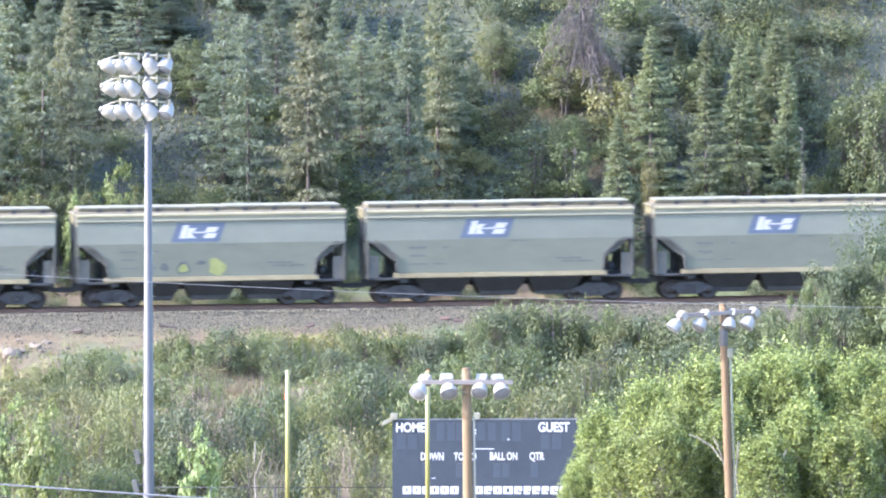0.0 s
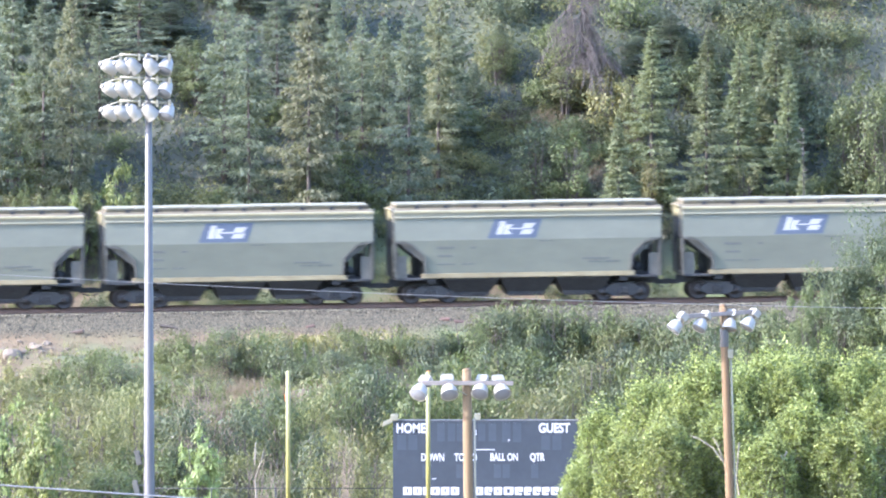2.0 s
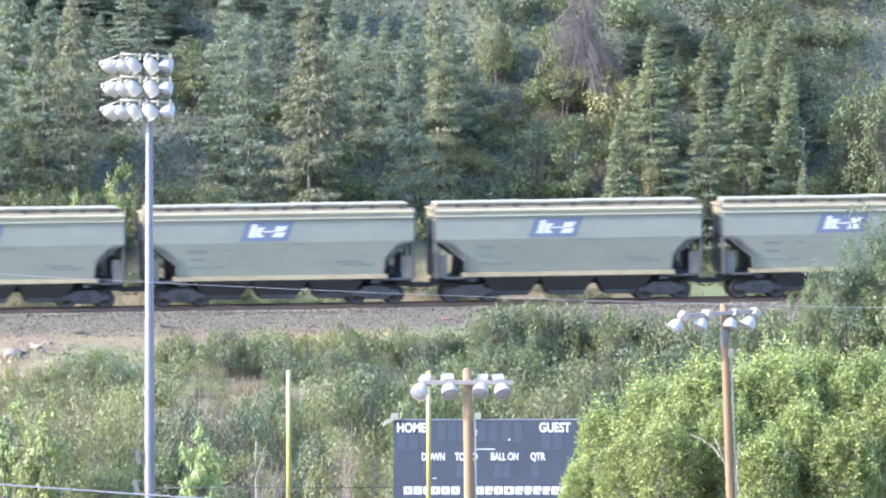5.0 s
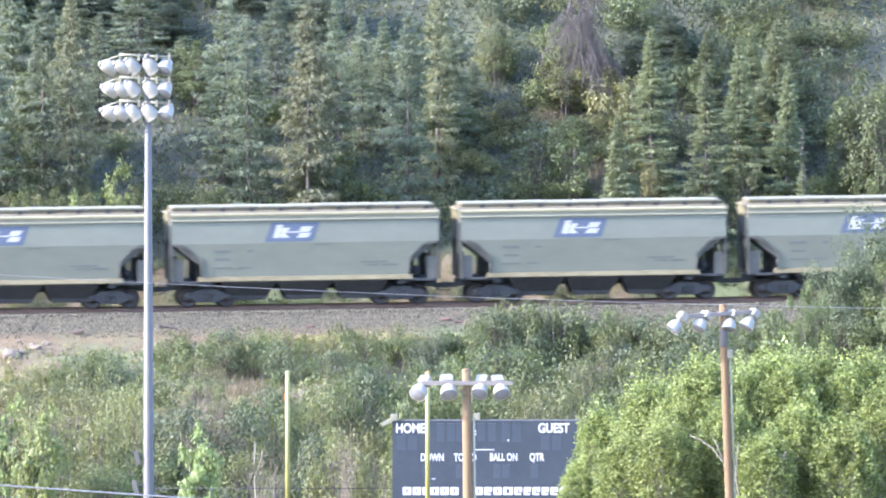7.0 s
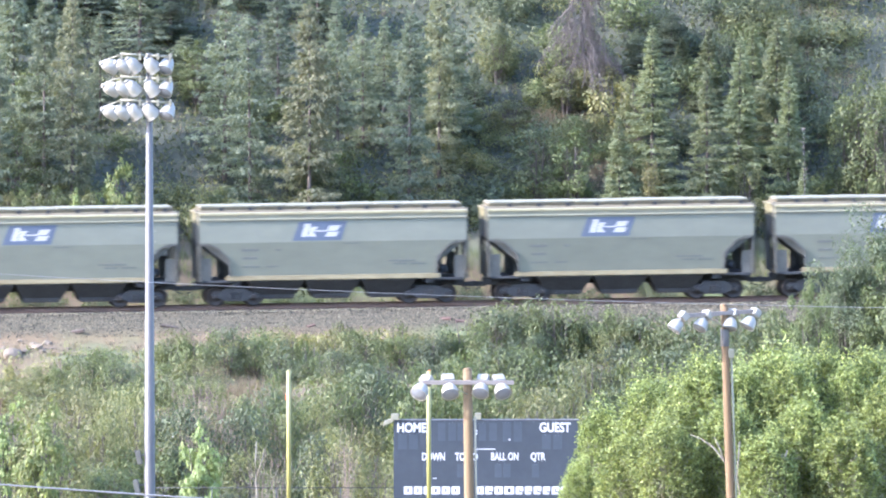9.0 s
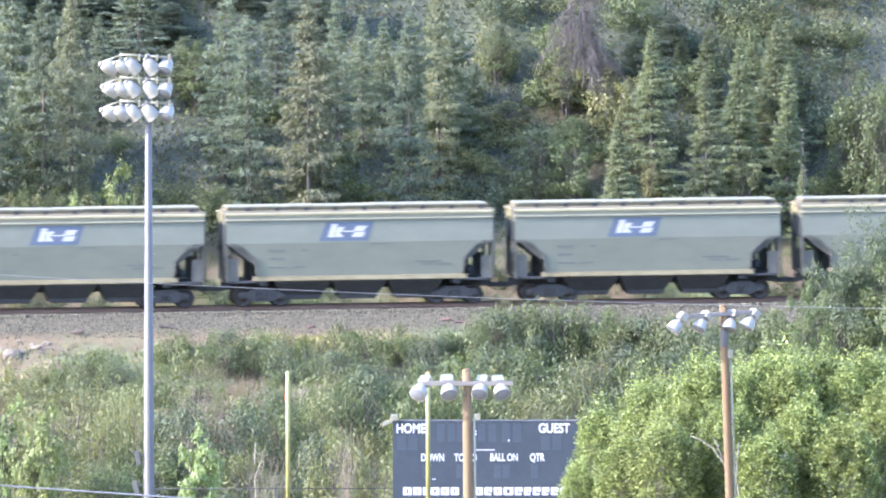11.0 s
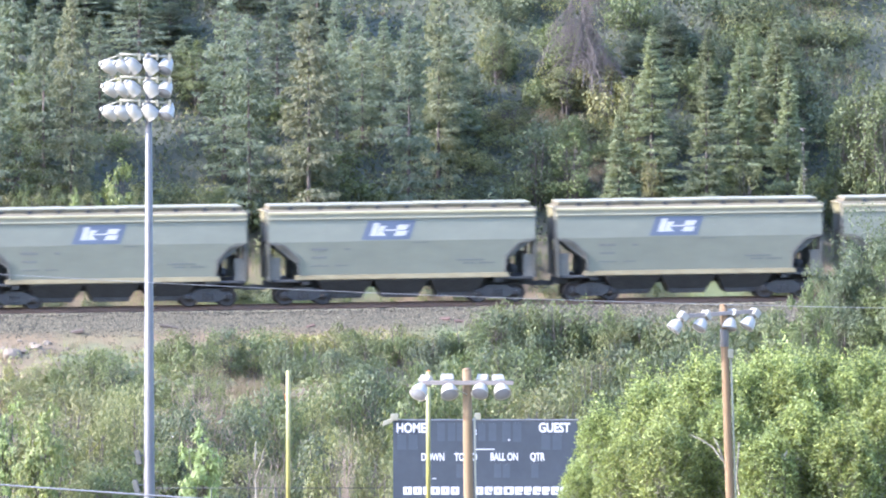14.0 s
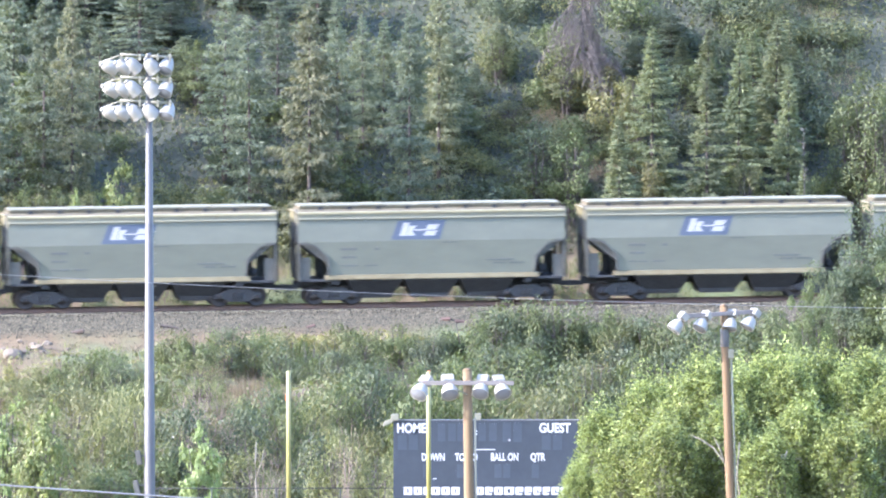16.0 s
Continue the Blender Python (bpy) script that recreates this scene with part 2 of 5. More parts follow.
def lathe(profile, sides=20, m=None):
    """A profile of radius and height turned about z."""
    bm = bmesh.new()
    rings = [[bm.verts.new((r * math.cos(k * math.tau / sides), r * math.sin(k * math.tau / sides), z)) for k in range(sides)] for r, z in profile]
    for r, s in zip(rings, rings[1:]):
        for k in range(sides):
            f = bm.faces.new((r[k], r[(k + 1) % sides], s[(k + 1) % sides], s[k]))
            f.smooth = True
    bm.faces.new(rings[0][::-1]), bm.faces.new(rings[-1])
    if m is not None:
        bmesh.ops.transform(bm, matrix=m, verts=bm.verts)
    return bm


def tri_mesh(name, v):
    """A mesh of loose three-cornered pieces from an array of n x 3 x 3."""
    me, n = bpy.data.meshes.new(name), len(v)
    me.vertices.add(3 * n), me.loops.add(3 * n), me.polygons.add(n)
    me.vertices.foreach_set("co", np.asarray(v, dtype=np.float32).ravel())
    me.loops.foreach_set("vertex_index", np.arange(3 * n, dtype=np.int32))
    me.polygons.foreach_set("loop_start", np.arange(0, 3 * n, 3, dtype=np.int32))
    me.update(calc_edges=True)
    return me


def unit(a):
    return a / np.maximum(np.linalg.norm(a, axis=-1, keepdims=True), 1e-6)


# ---- the lie of the land ----
TURN, GRADE = 8.0, 0.0067
TAN, COS = math.tan(radians(TURN)), math.cos(radians(TURN))
BANK_D = [-130, -70, -40, -25, -12, -7.5, -4.3, -2.2, 2.2, 3.6, 6.0, 40, 120, 260, 600, 4000]
BANK_Z = [-5.5, -5.5, -5.0, -4.2, -2.9, -2.0, -1.3, -0.20, -0.20, -1.0, -0.5, 20.0, 62, 90, 92, 92]


def off_track(x, y):
    return ((y - 600) - x * TAN) * COS


def rail_z(x):
    return 8.0 + GRADE * np.clip(x, -400, 400)


def ground_z(x, y):
    """Height of the ground; the camera's own slope rises this side of the valley."""
    d = off_track(x, y)
    z = rail_z(x) + np.interp(d, BANK_D, BANK_Z)
    flat = np.interp(d, [-130, -70, -25], [1, 1, 0])
    z = z * (1 - flat) + 2.5 * flat
    near = np.interp(y, [-400, -60, 0, 25, 150, 210], [60, 48, 45.6, 42, 5, 2.5])
    z = np.where(y < 210, near, z)
    rough = np.interp(np.abs(d), [4.5, 8, 30, 60], [0, 0.18, 0.22, 0.1]) * np.where(y < 210, 0, 1)
    return z + rough * (np.sin(x * 0.9 + 1.3 * np.sin(y * 0.5)) + np.sin(x * 0.37 + y * 0.61) + 0.6 * np.sin(x * 2.1 - y * 1.3))


def on_ground(x, y, sink=0.0):
    return float(ground_z(np.float64(x), np.float64(y))) - sink


def make_ground():
    xs = np.concatenate([np.linspace(-3000, -300, 12), np.linspace(-280, -34, 22), np.arange(-32, 32.1, 0.8), np.linspace(34, 280, 22), np.linspace(300, 3000, 12)])
    ds = np.concatenate([np.linspace(-1000, -620, 6), np.linspace(-600, -380, 24), np.linspace(-370, -75, 30), np.arange(-72, -8, 1.0), np.arange(-8, 7, 0.5), np.arange(7, 60, 1.0), np.linspace(62, 300, 24), np.linspace(340, 4000, 12)])
    gx, gd = np.meshgrid(xs, ds)
    gy = 600 + gd / COS + gx * TAN * np.interp(np.abs(gx), [0, 300, 3000], [1, 1, 0.1])
    gz = ground_z(gx, gy)
    v = np.stack([gx, gy, gz], -1).reshape(-1, 3)
    w, h = len(xs), len(ds)
    f = [(j * w + i, j * w + i + 1, (j + 1) * w + i + 1, (j + 1) * w + i) for j in range(h - 1) for i in range(w - 1)]
    me = bpy.data.meshes.new("ground")
    me.from_pydata(v.tolist(), [], f)
    for poly in me.polygons:
        poly.use_smooth = True
    tagged(part("ground", me, M["soil"]), "sloping valley ground of tan soil with patchy grass", "ground", kind="structure")


make_ground()


# ---- railway ----
def along(s, d=0.0, z=0.0):
    """A place s metres along the track, d metres to the hill's side of its middle, z over the rails."""
    x = s * COS - d * math.sin(radians(TURN))
    return (x, 600 + s * math.sin(radians(TURN)) + d * COS, float(rail_z(np.float64(s * COS))) + z)


TRACK = Matrix.Translation((0, 600, 8.0)) @ Euler((0, 0, radians(TURN))).to_matrix().to_4x4() @ Euler((0, -math.atan(GRADE * COS), 0)).to_matrix().to_4x4()


def make_track():
    track = thing("railway_track", "rusty single railway track on dark sleepers in grey ballast", "railway track", kind="structure", at=TRACK)
    profile = [(-0.075, -0.17), (0.075, -0.17), (0.075, -0.155), (0.012, -0.13), (0.012, -0.045), (0.036, -0.03), (0.036, 0), (-0.036, 0), (-0.036, -0.03), (-0.012, -0.045), (-0.012, -0.13), (-0.075, -0.155)]
    for y in (-0.7175, 0.7175):
        bm = prism([(a + y, b) for a, b in profile], -330, 330, "x")
        part("rail", bm, M["rail"], track)
    me = bpy.data.meshes.new("sleeper")
    bm = boxed(-0.115, 0.115, -1.3, 1.3, -0.35, -0.172, bevel=0.012)
    bm.to_mesh(me), bm.free()
    me.materials.append(M["sleeper"])
    rng = random.Random(5)
    for k in range(-60, 61):
        ob = new("sleeper", me)
        ob.parent = track
        ob.matrix_basis = pose(k * 0.53 + rng.uniform(-0.02, 0.02), rng.uniform(-0.03, 0.03), rng.uniform(-0.01, 0.0), 0, 0, rng.uniform(-1, 1))
    bm = bmesh.new()
    for k in list(range(-600, -60)) + list(range(61, 601)):
        box(bm, k * 0.53 - 0.115, k * 0.53 + 0.115, -1.3, 1.3, -0.35, -0.172)
    tagged(part("sleepers", bm, M["sleeper"], track), "distant run of dark sleepers", kind="stuff")


def scatter_stones(name, n, s_range, d_range, size, mat, label, seed, parent=None):
    """Many small angular stones on the ground as one object."""
    rng = np.random.default_rng(seed)
    s, d = rng.uniform(*s_range, n), rng.uniform(*d_range, n)
    x = s * COS - d * math.sin(radians(TURN))
    y = 600 + s * math.sin(radians(TURN)) + d * COS
    z = ground_z(x, y)
    r = rng.uniform(size[0], size[1], n) * rng.uniform(0.7, 1.2, n)
    octa = np.array([(1, 0, 0), (0, 1, 0), (-1, 0, 0), (0, -1, 0), (0, 0, 1), (0, 0, -1)], float)
    v = octa[None] * rng.uniform(0.6, 1.3, (n, 6, 1))
    a = rng.uniform(0, math.tau, n)
    ca, sa = np.cos(a)[:, None], np.sin(a)[:, None]
    tilt = rng.uniform(-0.7, 0.7, n)[:, None]
    x1 = v[..., 0] * ca - v[..., 1] * sa
    y1 = v[..., 0] * sa + v[..., 1] * ca
    z1 = v[..., 2] + x1 * tilt
    pts = np.stack([x1, y1, z1], -1) * r[:, None, None] + np.stack([x, y, z + r * 0.25], -1)[:, None]
    tri = np.array([(0, 1, 4), (1, 2, 4), (2, 3, 4), (3, 0, 4), (1, 0, 5), (2, 1, 5), (3, 2, 5), (0, 3, 5)])
    f = (tri[None] + 6 * np.arange(n)[:, None, None]).reshape(-1, 3)
    me = bpy.data.meshes.new(name)
    me.from_pydata(pts.reshape(-1, 3).tolist(), [], f.tolist())
    return tagged(part(name, me, mat, parent), label, "ballast", kind="stuff")


make_track()
scatter_stones("ballast", 15000, (-24, 24), (-4.0, -1.2), (0.020, 0.05), M["ballast"], "loose grey and rust-stained crushed stone ballast", 11)
scatter_stones("gravel", 2600, (-26, 24), (-8.0, -3.9), (0.02, 0.06), M["ballast"], "scattered gravel on the tan embankment", 12)


# ---- hopper cars ----
PITCH, SPEED = 13.76, 13.12


def hopper_body(car):
    """Sides, chords, roof, end slopes and hoppers; the car's middle is at x = 0, rail tops at z = 0."""
    hull = [(-6.30, 4.42), (6.30, 4.42), (6.30, 3.0), (4.35, 1.5), (-4.35, 1.5), (-6.30, 3.0)]
    body = part("body", prism(hull, -1.41, 1.41), M["grime"], car)
    # cream patches painted where the low sun strikes the top of the end
    for end in (-1, 1):
        part("end_top_plate", boxed(*sorted((end * 6.305, end * 6.335)), -1.43, 1.43, 3.86, 4.40, bevel=0.006), M["cream"], body)
    for side in (-1, 1):
        low = [(-4.9, 1.46), (4.9, 1.46), (4.95, 2.25), (5.55, 2.86), (5.9, 3.03), (-5.9, 3.03), (-5.55, 2.86), (-4.95, 2.25)]
        bm = bmesh.new()
        for inner in (0, 0.05):
            bm.faces.new([bm.verts.new((x, side * (1.465 + 0.11 * (z - 1.46) / 1.57 - inner), z)) for x, z in low])
        bm.verts.ensure_lookup_table()
        for i in range(8):
            bm.faces.new([bm.verts[k] for k in (i, (i + 1) % 8, 8 + (i + 1) % 8, 8 + i)])
        bmesh.ops.recalc_face_normals(bm, faces=bm.faces[:])
        part("lower_side_sheet", bm, M["car"], body)
        ring = [(1.575, 3.03), (1.570, 3.10), (1.50, 4.10), (1.475, 4.10), (1.545, 3.03)]
        bm = prism([(side * a, b) for a, b in ring], -6.36, 6.36, "x")
        part("upper_side_sheet", bm, M["car"], body)
        part("top_chord", prism([(side * 1.42, 4.09), (side * 1.585, 4.09), (side * 1.585, 4.13), (side * 1.55, 4.16), (side * 1.545, 4.33), (side * 1.42, 4.33)], -6.38, 6.38, "x"), M["chord"], body)
        # the ledge's sunlit highlight is put into this cream colour
        part("chord_flange", prism([(side * 1.42, 4.332), (side * 1.60, 4.332), (side * 1.60, 4.38), (side * 1.56, 4.44), (side * 1.42, 4.46)], -6.39, 6.39, "x"), M["cream"], body)
        part("side_sill", prism([(side * 1.40, 1.24), (side * 1.55, 1.24), (side * 1.55, 1.29), (side * 1.52, 1.45), (side * 1.40, 1.46)], -5.1, 5.1, "x"), M["sill"], car)
        for end in (-1, 1):
            cut = [(6.26, 3.04), (5.55, 2.90), (4.92, 2.27), (4.86, 1.46), (4.95, 1.46), (5.01, 2.23), (5.60, 2.82), (6.26, 2.94)]
            part("end_flange", prism([(end * a, b) for a, b in cut], side * 1.50, side * 1.59), M["grime"], body)
            part("corner_post", boxed(end * 6.31 - 0.04, end * 6.31 + 0.04, side * 1.46 - 0.07, side * 1.46 + 0.07, 1.2, 3.02, bevel=0.01), M["grime"], body)
            part("end_sheet", boxed(end * 6.27 - 0.015, end * 6.27 + 0.015, *sorted((side * 0.62, side * 1.40)), 1.24, 2.98), M["grime"], body)
            part("grab_panel", boxed(*sorted((end * 5.78, end * 6.24)), *sorted((side * 1.40, side * 1.43)), 1.26, 2.30, bevel=0.008), M["grime"], body)
        # seams where the side sheets are welded
        for x in (-3.6, -1.2, 1.2, 3.6):
            part("weld_seam", prism([(side * 1.576, 3.06), (side * 1.506, 4.08), (side * 1.48, 4.08), (side * 1.55, 3.06)], x - 0.012, x + 0.012, "x"), M["car"], body)
    return body


def hopper_car():
    car = thing("hopper_car", "pale grey covered hopper freight car with a blue panel", "freight car", "cars of the freight train", at=TRACK)
    body = hopper_body(car)
    roof = part("roof", prism([(-1.54, 4.40), (-0.95, 4.54), (0.95, 4.54), (1.54, 4.40)], -6.36, 6.36, "x"), M["roof"], car)
    part("hatch_coaming", boxed(-6.24, 6.24, -0.92, 0.92, 4.5, 4.67, bevel=0.02), M["roof"], roof)
    rng = random.Random(3)
    me = bpy.data.meshes.new("hatch_cover")
    bm = boxed(-0.678, 0.678, -0.98, 0.98, 0, 0.075, bevel=0.03)
    bm.to_mesh(me), bm.free()
    me.materials.append(M["cover"])
    for k in range(9):
        ob = new("hatch_cover", me)
        ob.parent = roof
        ob.matrix_basis = pose((k - 4) * 1.385, 0, 4.675 + rng.uniform(-0.012, 0.012), 0, rng.uniform(-0.4, 0.4), 0)
    me = bpy.data.meshes.new("hatch_latch")
    bm = box(boxed(-0.10, 0.10, -0.05, 0.05, 0, 0.2, bevel=0.015), -0.03, 0.03, -0.16, 0.05, 0.05, 0.1)
    bm.to_mesh(me), bm.free()
    me.materials.append(M["steel_dark"])
    for k in range(9):
        for side in (-1, 1):
            ob = new("hatch_latch", me)
            ob.parent = roof
            ob.matrix_basis = pose((k - 4) * 1.385 + 0.3, side * 0.97, 4.47, 0, 0, 0 if side < 0 else 180)
    # ends: slope ribs, platform, ladder, coupler
    part("centre_sill", boxed(-6.45, 6.45, -0.2, 0.2, 0.78, 1.16, bevel=0.02), M["steel_dark"], car)
    for end in (-1, 1):
        part("end_platform", boxed(end * 5.45 - 0.78, end * 5.45 + 0.78, -1.48, 1.48, 1.14, 1.26, bevel=0.015), M["steel_dark"], car)
        part("bolster", boxed(end * 4.6 - 0.2, end * 4.6 + 0.2, -1.42, 1.42, 1.0, 1.24, bevel=0.02), M["steel_dark"], car)
        part("shear_plate", prism([(end * 4.3, 1.24), (end * 5.35, 1.24), (end * 5.35, 2.24), (end * 4.3, 1.52)], -0.03, 0.03), M["grime"], car)
        bm = bmesh.new()
        for y in (-0.9, 0, 0.9):
            tube(bm, [(end * 6.30, y, 3.0), (end * 5.2, y, 2.16), (end * 5.2, y, 1.24)], [0.07] * 3, 6)
        part("slope_support", bm, M["steel_dark"], car)
        ladder = part("ladder", tube(tube(bmesh.new(), [(end * 6.43, -1.42, 1.2), (end * 6.43, -1.42, 4.55)], [0.022] * 2, 6), [(end * 6.43, -1.02, 1.2), (end * 6.43, -1.02, 4.55)], [0.022] * 2, 6), M["grime"], car)
        for k in range(10):
            part("rung", tubed([(end * 6.43, -1.42, 1.4 + k * 0.33), (end * 6.43, -1.02, 1.4 + k * 0.33)], [0.016] * 2, 5), M["grime"], ladder)
        for z in (1.5, 3.2, 4.3):
            part("ladder_bracket", tubed([(end * 6.31, -1.40, z), (end * 6.43, -1.40, z)], [0.016] * 2, 5), M["grime"], ladder)
        bm = boxed(end * 6.58 - 0.3, end * 6.58 + 0.3, -0.09, 0.09, 0.72, 0.94, bevel=0.03)
        box(bm, end * 6.80 - 0.08, end * 6.80 + 0.06, -0.16, 0.16, 0.7, 0.98, bevel=0.03)
        part("coupler", bm, M["steel_dark"], car)
        bm = tubed([(end * 6.3, 0.5, 0.95), (end * 6.55, 0.42, 0.62), (end * 6.8, 0.3, 0.55)], [0.03] * 3, 6)
        part("air_hose", bm, M["steel_dark"], car)
    # brake wheel and reservoir on one end
    part("brake_wheel", lathe([(0.26, -0.02), (0.28, 0), (0.26, 0.02)], 16, pose(-6.36, 0.55, 2.9, 0, 90, 0)), M["steel_dark"], car)
    part("end_walkway", boxed(-6.50, -6.2, -1.3, 1.3, 4.42, 4.47, bevel=0.01), M["cream"], car)
    part("air_reservoir", lathe([(0.02, -0.5), (0.2, -0.45), (0.21, 0.45), (0.02, 0.5)], 14, pose(5.35, -0.5, 1.62, 90, 0, 0)), M["steel_dark"], car)
    # three hoppers between the trucks
    for k in (-1, 0, 1):
        x = k * 2.66
        bm = bmesh.new()
        rings = [[bm.verts.new((x + a * w, b * d, z)) for a, b in ((-1, -1), (1, -1), (1, 1), (-1, 1))] for w, d, z in ((1.30, 1.38, 1.47), (1.28, 1.36, 1.14), (0.92, 0.80, 0.52), (0.90, 0.78, 0.40))]
        for r, s in zip(rings, rings[1:]):
            for i in range(4):
                bm.faces.new((r[i], r[(i + 1) % 4], s[(i + 1) % 4], s[i]))
        bm.faces.new(rings[0][::-1]), bm.faces.new(rings[-1])
        bmesh.ops.recalc_face_normals(bm, faces=bm.faces[:])
        hopper = part("hopper", bm, M["steel_dark"], car)
        part("outlet_gate", boxed(x - 0.84, x + 0.84, -0.80, 0.80, 0.31, 0.40, bevel=0.015), M["steel_wear"], hopper)
        part("gate_shaft", tubed([(x + 0.3, -0.95, 0.37), (x + 0.3, 0.95, 0.37)], [0.03] * 2, 8), M["steel_wear"], hopper)
    # painted panel and stencils, on both sides
    for side in (-1, 1):
        def skin(z):
            return side * (1.572 - 0.07 * (z - 3.10))

        def decal(name, outline, mat, lift, parent, label=""):
            bm = bmesh.new()
            lo = [bm.verts.new((-side * (x - 0.02), skin(z) + side * lift, z)) for x, z in outline]
            bm.faces.new(lo)
            r = bmesh.ops.extrude_face_region(bm, geom=bm.faces[:])
            bmesh.ops.translate(bm, vec=(0, -side * 0.004, 0), verts=[v for v in r["geom"] if isinstance(v, bmesh.types.BMVert)])
            bmesh.ops.recalc_face_normals(bm, faces=bm.faces[:])
            return part(name, bm, mat, parent, label)
        panel = decal("painted_panel", [(-1.92, 3.10), (0.38, 3.10), (0.70, 3.99), (-1.58, 3.99)], M["blue"], 0.010, car, "slanted blue painted panel with white shapes")
        # plain white shapes of the mark: a slanted bar with a wedge, a thin bar, two slanted blocks
        shapes = [[(-1.52, 3.27), (-1.22, 3.27), (-1.02, 3.89), (-1.32, 3.89)],
                  [(-1.18, 3.28), (-0.74, 3.28), (-0.92, 3.48), (-0.68, 3.74), (-1.03, 3.74)],
                  [(-0.84, 3.51), (-0.22, 3.51), (-0.21, 3.57), (-0.82, 3.57)],
                  [(-0.40, 3.27), (0.16, 3.27), (0.30, 3.50), (-0.22, 3.50)],
                  [(-0.30, 3.54), (0.20, 3.54), (0.40, 3.79), (-0.14, 3.79)]]
        for o in shapes:
            decal("white_shape", o, M["faded"], 0.015, panel)

        def stencil(x0, x1, z0, z1):
            y = side * (1.468 + 0.11 * ((z0 + z1) / 2 - 1.46) / 1.57)
            a, b = sorted((-side * x0, -side * x1))
            p, q = sorted((y, y + side * 0.012))
            part("stencilled_line", boxed(a, b, p, q, z0, z1), M["stencil"], car)
        for x0, x1, z0, z1 in ((-4.35, -3.55, 2.62, 2.73), (-4.3, -3.6, 2.24, 2.34), (-4.35, -3.5, 1.86, 1.92), (-3.2, -2.6, 1.86, 1.92),
                               (-2.75, -2.5, 2.62, 2.72), (2.9, 3.5, 1.9, 1.96), (3.7, 4.4, 1.9, 1.96), (0.5, 1.2, 2.92, 2.97), (2.6, 3.9, 2.05, 2.12)):
            stencil(x0, x1, z0, z1)
    # trucks with side frames and turning wheel sets
    wheel = [(0.06, -0.07), (0.48, -0.07), (0.49, -0.04), (0.457, -0.03), (0.452, 0.07), (0.40, 0.07), (0.37, 0.02), (0.16, 0.02), (0.13, 0.09), (0.06, 0.09)]
    for end in (-1, 1):
        truck = thing("truck", "", "")
        truck.parent = car
        truck.matrix_basis = pose(end * 4.6, 0, 0)
        for side in (-1, 1):
            frame_line = [(-1.12, 0.36), (-1.12, 0.58), (-0.80, 0.64), (-0.45, 0.86), (0.45, 0.86), (0.80, 0.64), (1.12, 0.58), (1.12, 0.36), (0.72, 0.36), (0.42, 0.24), (-0.42, 0.24), (-0.72, 0.36)]
            part("side_frame", prism(frame_line, side * 0.98 - 0.07, side * 0.98 + 0.07, bevel=0.015), M["steel_dark"], truck)
            for x in (-0.2, 0, 0.2):
                part("spring", tubed([(x, side * 1.06, 0.36 + 0.06 * i) for i in range(6)], [0.075, 0.06, 0.075, 0.06, 0.075, 0.06], 6), M["steel_dark"], truck)
            for x in (-0.89, 0.89):
                part("bearing_cap", lathe([(0.11, 0), (0.11, 0.1), (0.07, 0.14)], 12, pose(x, side * 1.04, 0.457, -90 * side, 0, 0)), M["steel_wear"], truck)
        part("truck_bolster", boxed(-0.2, 0.2, -1.0, 1.0, 0.42, 0.78, bevel=0.02), M["steel_dark"], truck)
        for x in (-0.89, 0.89):
            axle = part("wheel_set", lathe([(0.075, -1.0), (0.085, -0.6), (0.08, 0.6), (0.075, 1.0)], 12, pose(0, 0, 0, 90, 0, 0)), M["steel_wear"], truck)
            axle.matrix_basis = pose(x, 0, 0.457)
            for side in (-1, 1):
                part("wheel", lathe(wheel, 18, pose(0, side * 0.76, 0, -90 * side, 0, 0)), M["steel_wear"], axle)
    return car


FIRST_CAR = hopper_car()
CARS = [FIRST_CAR] + [copy_thing(FIRST_CAR, TRACK) for _ in range(21)]
S0 = -38.74  # where the first car's middle stands at the start


def spray_marks(car):
    """Yellow-green and dark painted marks on the lower side of one car."""
    car["label"] = "pale grey covered hopper freight car with yellow-green spray marks"
    for x, z, w, h, m in ((-1.33, 1.88, 0.62, 0.72, "spray_dark"), (-1.33, 1.86, 0.42, 0.46, "spray"), (0.24, 1.90, 0.80, 0.86, "spray"), (-2.23, 1.92, 0.42, 0.40, "spray_dark"), (-0.50, 2.12, 0.46, 0.2, "spray_dark")):
        pts = [(x + w * 0.5 * math.cos(a) * (1 + 0.25 * math.sin(3 * a + x * 7)), z + h * 0.5 * math.sin(a) * (1 + 0.2 * math.cos(2 * a + x * 5))) for a in [k * math.tau / 14 for k in range(14)]]
        bm = bmesh.new()
        bm.faces.new([bm.verts.new((a, -(1.477 + 0.11 * (b - 1.46) / 1.57) - (0.004 if m == "spray" else 0), b)) for a, b in pts])
        r = bmesh.ops.extrude_face_region(bm, geom=bm.faces[:])
        bmesh.ops.translate(bm, vec=(0, 0.01, 0), verts=[v for v in r["geom"] if isinstance(v, bmesh.types.BMVert)])
        part("spray_mark", bm, M[m], car)


